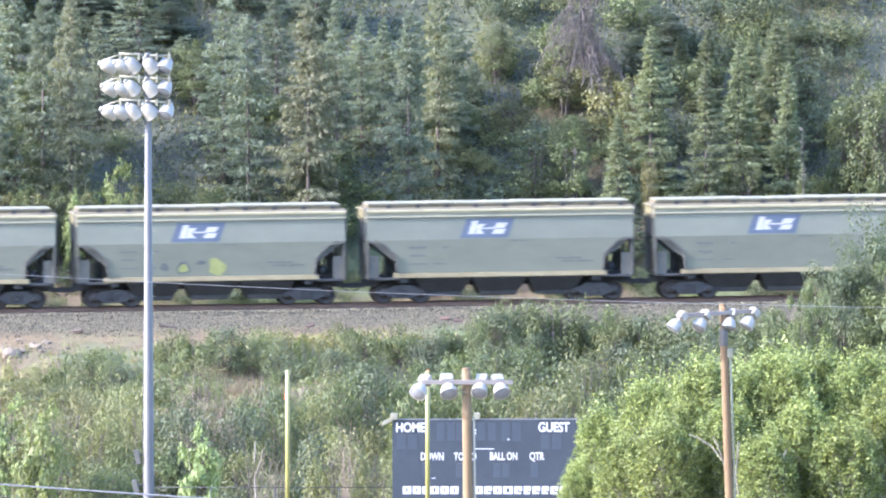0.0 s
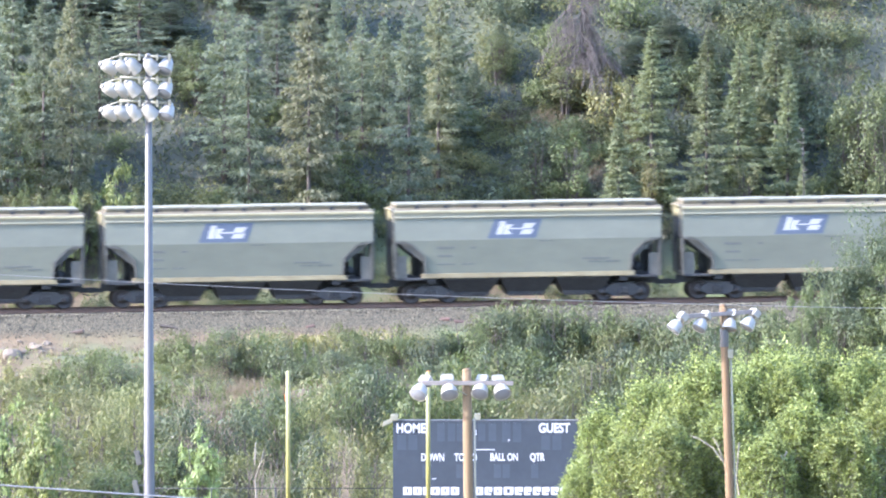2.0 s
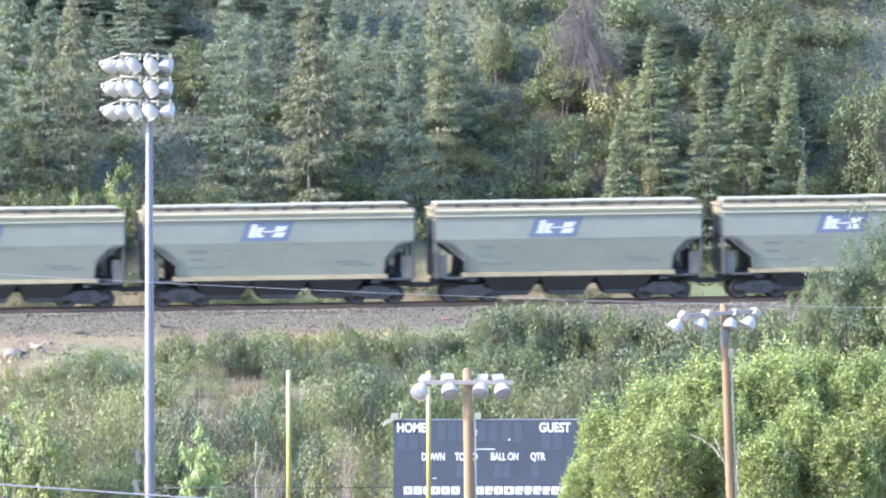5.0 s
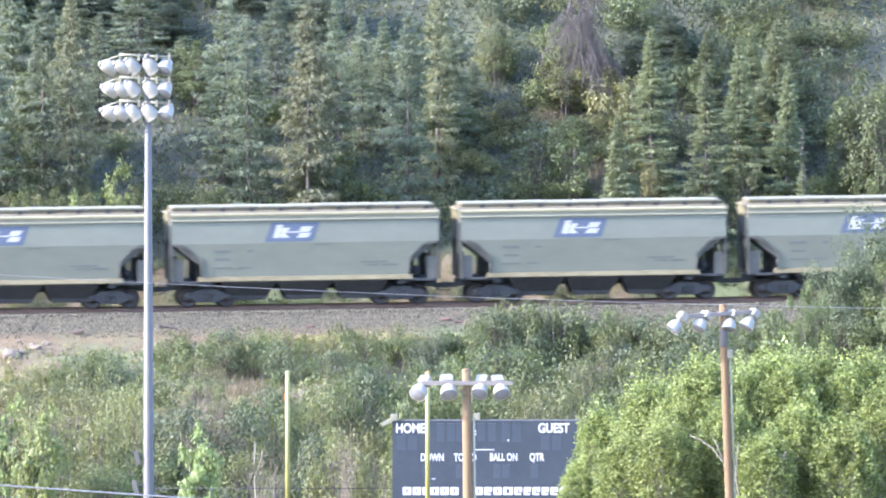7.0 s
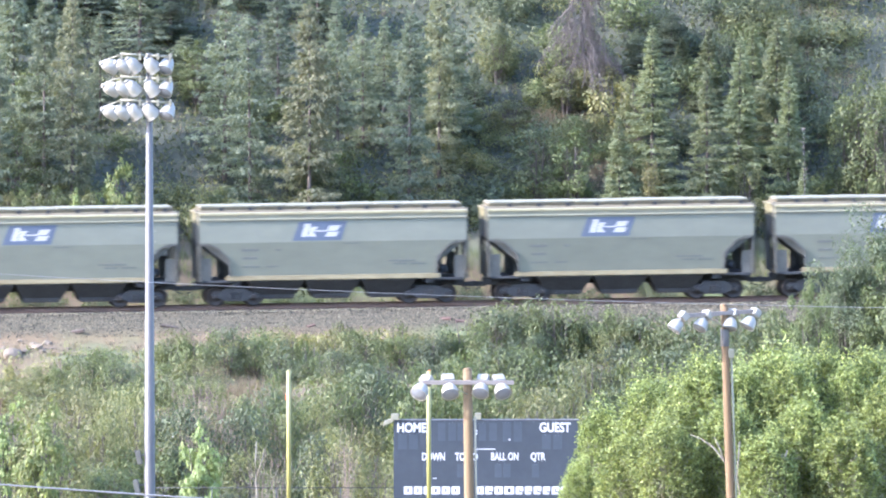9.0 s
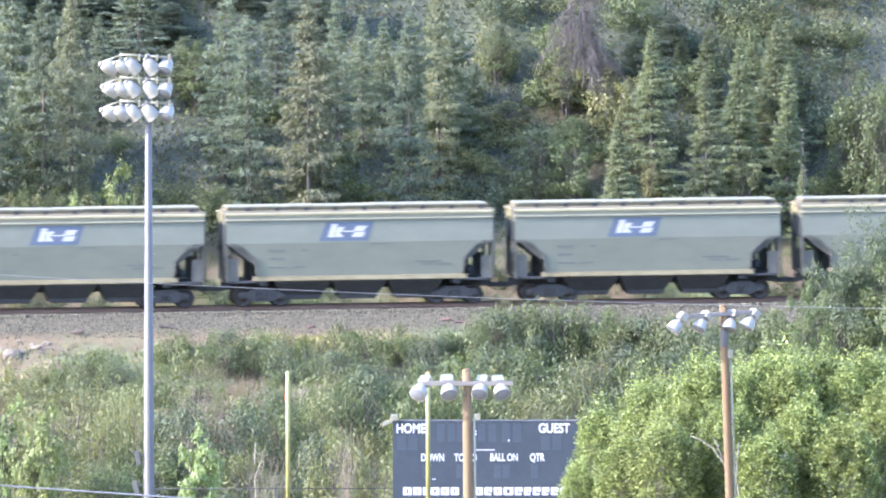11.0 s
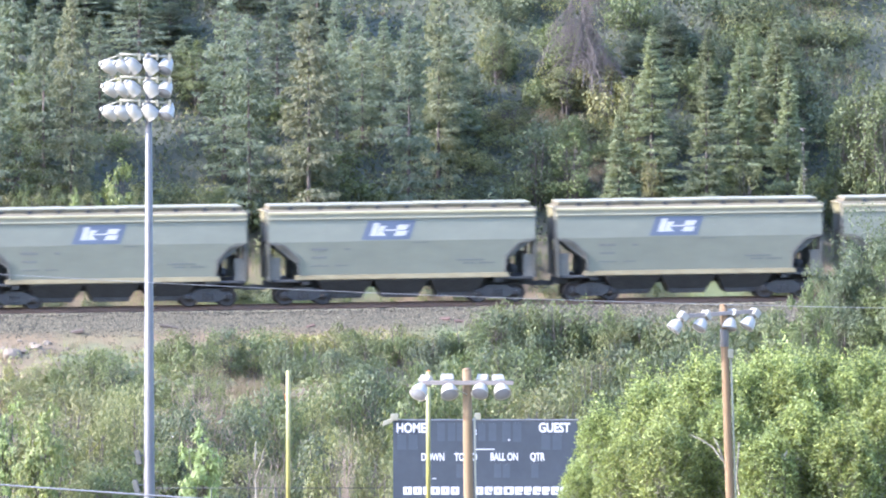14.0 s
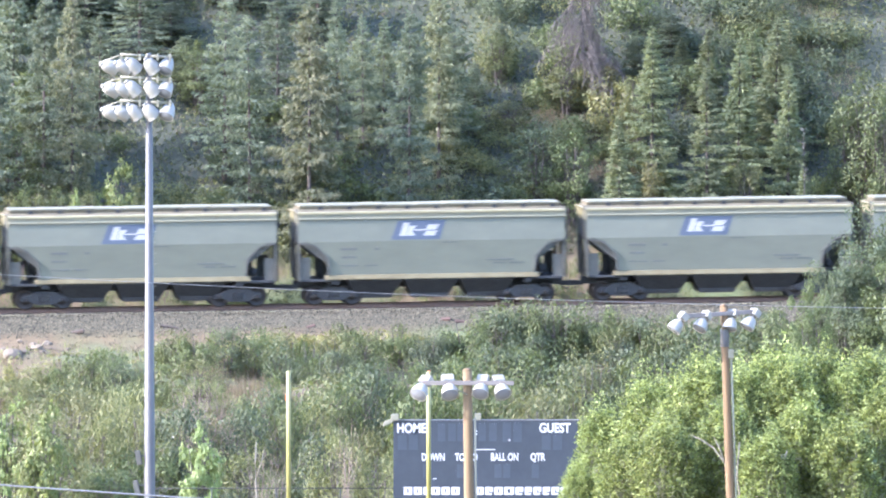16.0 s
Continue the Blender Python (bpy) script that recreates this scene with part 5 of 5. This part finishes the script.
def steel_mast():
    x, y, top, low = -11.36, 488.0, 24.98, on_ground(-11.4, 488.0)
    mast = thing("floodlight_mast", "tall galvanized steel floodlight mast with three rows of white lamps", "floodlight", at=Matrix.Translation((x, y, low)))
    h = top - low
    part("pole", lathe([(0.34, -0.6), (0.25, 0), (0.112, h - 0.1), (0.09, h - 0.07), (0.02, h - 0.05)], 24), M["galvanized"], mast)
    part("base_flange", lathe([(0.5, 0), (0.5, 0.06), (0.34, 0.07), (0.30, 0.2)], 20), M["galvanized"], mast)
    for k in range(40):
        z = 1.2 + 0.42 * k
        r = 0.25 - (0.25 - 0.112) * z / h
        part("climbing_peg", tubed([(r - 0.02, -0.04, z), (r + 0.075, -0.04, z), (r + 0.08, -0.04, z + 0.03)], [0.014] * 3, 5), M["cover"], mast)
    for k, z in enumerate((h - 0.17, h - 1.04, h - 1.94)):
        bm = tube(tubed([(-1.10, -0.42, z + 0.09), (-0.15, -0.36, z + 0.03)], [0.05, 0.05], 8), [(-0.12, -0.35, z + 0.03), (0.90, -0.3, z - 0.03)], [0.05, 0.05], 8)
        arm = part("crossarm", bm, M["cover"], mast)
        part("outrigger", tubed([(-0.98, -0.4, z + 0.08), (-1.30, -0.34, z - 0.02), (-1.62, -0.26, z - 0.14)], [0.03] * 3, 8), M["cover"], arm)
        for cx in (-1.06, -0.34, 0.34, 0.82):
            part("clamp", boxed(cx - 0.05, cx + 0.05, -0.46, -0.2, z - 0.16, z + 0.1, bevel=0.015), M["cover"], arm)
        arm_b = boxed(-0.06, 0.06, -0.42, 0.2, z - 0.07, z + 0.09, bevel=0.02)
        part("clamp", arm_b, M["galvanized"], arm)
        for lx, aim in ((-1.44, (0.80, 0.42, -0.30)), (-0.98, (0.75, 0.42, -0.36)), (-0.58, (0.55, 0.35, -0.66)), (0.10, (0.52, 0.30, -0.66)), (0.68, (-0.30, -0.55, -0.70))):
            floodlight(mast, (lx + 0.04 * math.sin(k * 2 + lx * 5), -0.24, z - 0.40), aim, 1.04, False, 1.0)
    for z, lx in ((9.3 - low, -0.42), (8.15 - low, -0.5)):
        bm = boxed(-0.11, 0.11, -0.16, 0.14, -0.28, 0.28, bevel=0.03)
        bm.transform(pose(lx, 0, z, 0, -12, 0))
        unit_box = part("horn_speaker", bm, M["grime"], mast)
        part("bracket", boxed(lx, 0.0, -0.03, 0.03, z + 0.05, z + 0.11), M["galvanized"], unit_box)


def wooden_pole(x, y, top, lean, r, lamps, arm, label, conduit, timber="wood"):
    low = on_ground(x, y)
    h = top - low
    pole = thing("floodlight_pole", label, "floodlight", at=Matrix.Translation((x, y, low)))
    shift = lean * h
    part("pole", tubed([(shift * (1 - z / h), 0, z) for z in np.linspace(-0.5, h, 8)], [r * (1.35 - 0.35 * k / 7) for k in range(8)], 18), M[timber], pole)
    x0, x1, za, dip, dy = arm
    half = (Vector((x1, dy, dip)) - Vector((x0, -dy, 0))).length / 2
    bm = boxed(-half, half, -0.06, 0.06, -0.072, 0.072, bevel=0.012)
    bm.transform(pose((x0 + x1) / 2, -r - 0.06, za + dip / 2, 0, -math.degrees(math.asin(dip / 2 / half)), math.degrees(math.asin(dy / half))))
    part("crossarm", bm, M["arm_wood"], pole, "silvered timber crossarm")
    bm = tubed([(x0 * 0.42, -r - 0.1, za - 0.05), (0, -r - 0.02, za - 0.42)], [0.024] * 2, 6)
    part("brace", bm, M["cover"], pole)
    for lx, lz, aim, size in lamps:
        t = (lx - x0) / (x1 - x0)
        floodlight(pole, (lx, -r - 0.10 + dy * (2 * t - 1), za + lz), aim, size)
    zc, box_z, cx = conduit
    part("conduit", tubed([(cx + shift * (1 - z / h), -0.04, z) for z in np.linspace(0, zc, 6)], [0.035] * 6, 8), M["cover"], pole, "pale plastic cable conduit")
    if box_z:
        part("junction_box", boxed(cx - 0.1 + shift * (1 - box_z / h), cx + 0.1 + shift * (1 - box_z / h), -0.12, 0.06, box_z - 0.16, box_z + 0.16, bevel=0.02), M["cover"], pole)
        part("metal_sleeve", lathe([(r * 1.12, box_z + 0.25), (r * 1.16, box_z + 0.27), (r * 1.14, box_z + 0.85), (r * 1.1, box_z + 0.87)], 18, pose(shift * 0.06, 0, 0)), M["galvanized"], pole)
    part("cap", lathe([(r * 0.98, h - 0.01), (r * 0.9, h + 0.05), (0.03, h + 0.09)], 16), M[timber], pole)
    return pole


def goal():
    x0, x1, y = -6.07, -0.60, 494.0
    low = on_ground((x0 + x1) / 2, y)
    post = thing("goal_posts", "yellow painted gridiron goal posts with an orange ribbon", "goal posts", at=Matrix.Translation(((x0 + x1) / 2, y, low)))
    half, bar = (x1 - x0) / 2, 3.05
    part("gooseneck", tubed([(0, 1.6, -0.5), (0, 1.6, 2.0), (0, 1.3, 2.75), (0, 0.6, 3.0), (0, 0, bar)], [0.09] * 5, 14), M["yellow_paint"], post)
    part("crossbar", tubed([(-half, 0, bar), (half, 0, bar)], [0.075] * 2, 12), M["yellow_paint"], post)
    for s, top in ((-1, 12.22), (1, 12.19)):
        up = part("upright", lathe([(0.085, bar - 0.05), (0.085, top - low), (0.04, top - low + 0.03)], 14, pose(s * half, 0, 0)), M["yellow_paint"], post)
        bm = boxed(s * half - 0.13, s * half - 0.08, -0.015, 0.015, top - low - 1.15, top - low - 0.9, bevel=0.008) if s < 0 else boxed(s * half - 0.04, s * half + 0.05, -0.02, 0.02, top - low, top - low + 0.06)
        part("ribbon", bm, M["red"], up, "small orange-red wind ribbon")


def writing(text, x, z, size, parent, y, mat, stretch=1.0):
    cu = bpy.data.curves.new("writing", "FONT")
    cu.body, cu.size, cu.extrude, cu.align_x, cu.align_y, cu.offset = text, size, 0.012, "CENTER", "CENTER", size * 0.03
    tmp = new("writing", cu)
    me = bpy.data.meshes.new_from_object(tmp.evaluated_get(bpy.context.evaluated_depsgraph_get()))
    bpy.data.objects.remove(tmp)
    me.transform(Matrix.Translation((x, y, z)) @ pose(0, 0, 0, 90, 0, 0) @ Matrix.Diagonal((stretch, 1, 1, 1)))
    me.materials.clear()
    return part("lettering", me, mat, parent)


def scoreboard():
    x0, x1, y, top, bot = -2.02, 5.35, 505.0, 9.45, 5.75
    low = on_ground(1.6, y)
    sb = thing("scoreboard", "dark blue scoreboard with white lettering and unlit digits", "scoreboard", at=Matrix.Translation((0, y, low)))
    a, b = bot - low, top - low
    body = part("cabinet", boxed(x0, x1, 0, 0.35, a, b, bevel=0.02), M["board"], sb)
    part("top_rail", boxed(x0 - 0.03, x1 + 0.03, -0.02, 0.37, b + 0.003, b + 0.04), M["galvanized"], body)
    for x in (x0 + 1.0, (x0 + x1) / 2, x1 - 1.0):
        part("post", boxed(x - 0.12, x + 0.12, 0.36, 0.6, -0.5, b - 0.2, bevel=0.01), M["galvanized"], sb)
    for text, x, z, s, w in (("HOME", -1.30, 9.15, 0.52, 0.80), ("GUEST", 4.42, 9.16, 0.52, 0.80), ("DOWN", -0.43, 7.99, 0.42, 0.66), ("TO GO", 0.89, 7.99, 0.42, 0.66), ("BALL ON", 2.42, 8.0, 0.42, 0.65), ("QTR", 3.74, 8.0, 0.42, 0.68)):
        writing(text, x, z - low, s, body, -0.004, M["white"], w)
    for x, z, w, h in ((0.0, 9.0, 0.25, 0.72), (0.42, 9.0, 0.25, 0.72), (0.78, 9.0, 0.25, 0.72), (1.62, 9.0, 0.25, 0.72), (2.05, 9.0, 0.25, 0.72), (2.62, 9.0, 0.28, 0.78), (3.05, 9.0, 0.28, 0.78), (-1.55, 8.6, 0.3, 0.6), (-1.1, 8.6, 0.3, 0.6), (4.2, 8.6, 0.3, 0.6), (4.65, 8.6, 0.3, 0.6),
                       (-0.6, 7.45, 0.24, 0.55), (0.75, 7.45, 0.24, 0.55), (1.08, 7.45, 0.24, 0.55), (2.25, 7.45, 0.24, 0.55), (2.6, 7.45, 0.24, 0.55), (3.74, 7.45, 0.24, 0.55)):
        part("digit_panel", boxed(x - w, x + w * 0.2, -0.008, 0.03, z - low - h / 2, z - low + h / 2), M["digit"], body)
    for x, z in ((1.29, 9.05), (1.29, 8.93), (2.61, 8.69)):
        part("dot", lathe([(0.045, 0), (0.04, 0.012)], 10, pose(x, -0.002, z - low, 90, 0, 0)), M["white"], body)
    part("white_line", boxed(1.22, 2.05, -0.012, 0.02, 8.29 - low, 8.33 - low), M["white"], body)
    part("white_line", boxed(-0.45, -0.30, -0.012, 0.02, 7.12 - low, 7.16 - low), M["white"], body)
    # a sponsor's band: unread letters as blocks
    for x, w in ((-1.62, 0.37), (-1.22, 0.36), (-0.83, 0.28), (-0.52, 0.38), (-0.11, 0.36), (0.28, 0.36), (1.24, 0.36), (1.63, 0.34), (2.0, 0.36), (2.39, 0.42), (2.84, 0.34), (3.21, 0.32), (3.56, 0.34), (3.93, 0.32), (4.28, 0.34), (4.65, 0.32)):
        low_z, high_z = 6.48 - low, 6.83 - low
        lean = 0.03
        bm = boxed(x, x + w - 0.04, -0.014, 0.02, low_z, low_z + 0.11, bevel=0.02)
        box(bm, x + lean, x + w - 0.04 + lean, -0.014, 0.02, high_z - 0.11, high_z, bevel=0.02)
        box(bm, x + lean * 0.3, x + 0.13 + lean * 0.6, -0.0145, 0.0195, low_z + 0.02, high_z - 0.02, bevel=0.01)
        box(bm, x + w - 0.17 + lean * 0.3, x + w - 0.04 + lean * 0.8, -0.0145, 0.0195, low_z + (0.02 if w > 0.345 else 0.14), high_z - 0.02, bevel=0.01)
        part("letter_block", bm, M["white"], body)
    for x in (-1.4, 0.0, 1.7, 3.2):
        part("letter_block", boxed(x, x + 0.9, -0.014, 0.02, 6.12 - low, 6.3 - low, bevel=0.02), M["white"], body)
    cam_box = part("equipment_box", boxed(-2.12, -1.80, -0.12, 0.2, b + 0.02, b + 0.28, bevel=0.03), M["cover"], sb, "white weatherproof equipment box")
    part("side_arm", prism([(-2.44, b - 0.22), (-2.40, b - 0.02), (-2.02, b + 0.12), (-2.02, b - 0.03)], -0.08, 0.06, bevel=0.01), M["cover"], cam_box)
    part("equipment_box", boxed(1.22, 1.48, -0.05, 0.2, b + 0.043, b + 0.3, bevel=0.02), M["cover"], sb)


steel_mast()
wooden_pole(0.79, 430.0, 16.78, 0.014, 0.155,
            [(-1.60, -0.30, (-0.38, -0.62, -0.62), 1.05), (-0.60, -0.30, (0.12, -0.62, -0.66), 1.05), (0.46, -0.28, (-0.15, -0.66, -0.66), 1.0), (1.18, -0.30, (0.24, -0.62, -0.64), 1.02)],
            (-1.5, 1.58, 16.9 - 2.5 - 0.57, -0.02, 0.1), "weathered wooden pole with four white floodlights", (16.9 - 2.5 - 1.75, 0, 0.235))
wooden_pole(9.90, 448.0, 17.78, 0.036, 0.135,
            [(-1.72, -0.36, (-0.55, -0.25, -0.70), 0.95), (-0.82, -0.34, (-0.42, -0.42, -0.70), 0.93), (0.22, -0.36, (-0.16, -0.40, -0.85), 0.93), (0.88, -0.32, (-0.46, -0.32, -0.72), 0.95)],
            (-1.62, 1.22, 17.78 - 2.5 - 0.42, 0.12, 0.5), "weathered brown wooden pole with a crooked row of floodlights", (17.78 - 2.5 - 1.9, 17.78 - 2.5 - 1.78, 0.2), "brown_wood")
goal()
scoreboard()


def cable(name, points, sag, r, mat, label):
    a, b = Vector(points[0]), Vector(points[1])
    pts = [a.lerp(b, t) - Vector((0, 0, sag * 4 * t * (1 - t))) for t in np.linspace(0, 1, 40)]
    ob = part(name, tubed(pts, [r] * len(pts), 5), M[mat])
    tagged(ob, label, "cable")


cable("overhead_cable", ((-33.22, 470, 18.67), (33.9, 470, 16.14)), 0.69, 0.011, "cable_pale", "thin pale overhead cable sagging across the valley")
cable("overhead_cable", ((-30.09, 400, 16.48), (28.89, 400, 12.64)), 0.2, 0.03, "cable_pale", "pale overhead cable low before the bank")
cable("overhead_cable", ((-30.09, 400, 15.83), (28.89, 400, 12.39)), 0.2, 0.022, "cable", "dark overhead cable low before the bank")


def fence():
    x0, x1, y = -12.0, -1.6, 512.0
    z0 = on_ground((x0 + x1) / 2, y)
    f = thing("fence", "thin dark chain-link fence before the shrubs", "fence", at=Matrix.Translation((0, y, 0)))
    part("top_rail", tubed([(x0, 0, 6.2), (x1, 0, 6.2)], [0.018] * 2, 6), M["steel_dark"], f)
    for k in range(5):
        x = x0 + (x1 - x0) * k / 4
        part("post", tubed([(x, 0, z0 - 0.4), (x, 0, 6.2)], [0.026] * 2, 8), M["steel_dark"], f)


fence()


# ---- what moves ----
def motions():
    for i, car in enumerate(CARS):
        s = S0 + i * PITCH
        walk(car, [(t, TRACK @ pose(s - SPEED * t + lag, 0, 0)) for t, lag in ((0.0, 0.0), (4.0, 0.03), (8.0, -0.03), (12.0, 0.02), (14.0, 0.08), (16.0, 0.20))])
        for axle in [o for o in car.children_recursive if o.name.startswith("wheel_set")]:
            p = axle.location.copy()
            walk(axle, [(k / FPS, pose(*p, 0, -math.degrees(SPEED * k / FPS / 0.457), 0)) for k in range(0, 16 * FPS + 1)])


spray_marks(CARS[2])
motions()
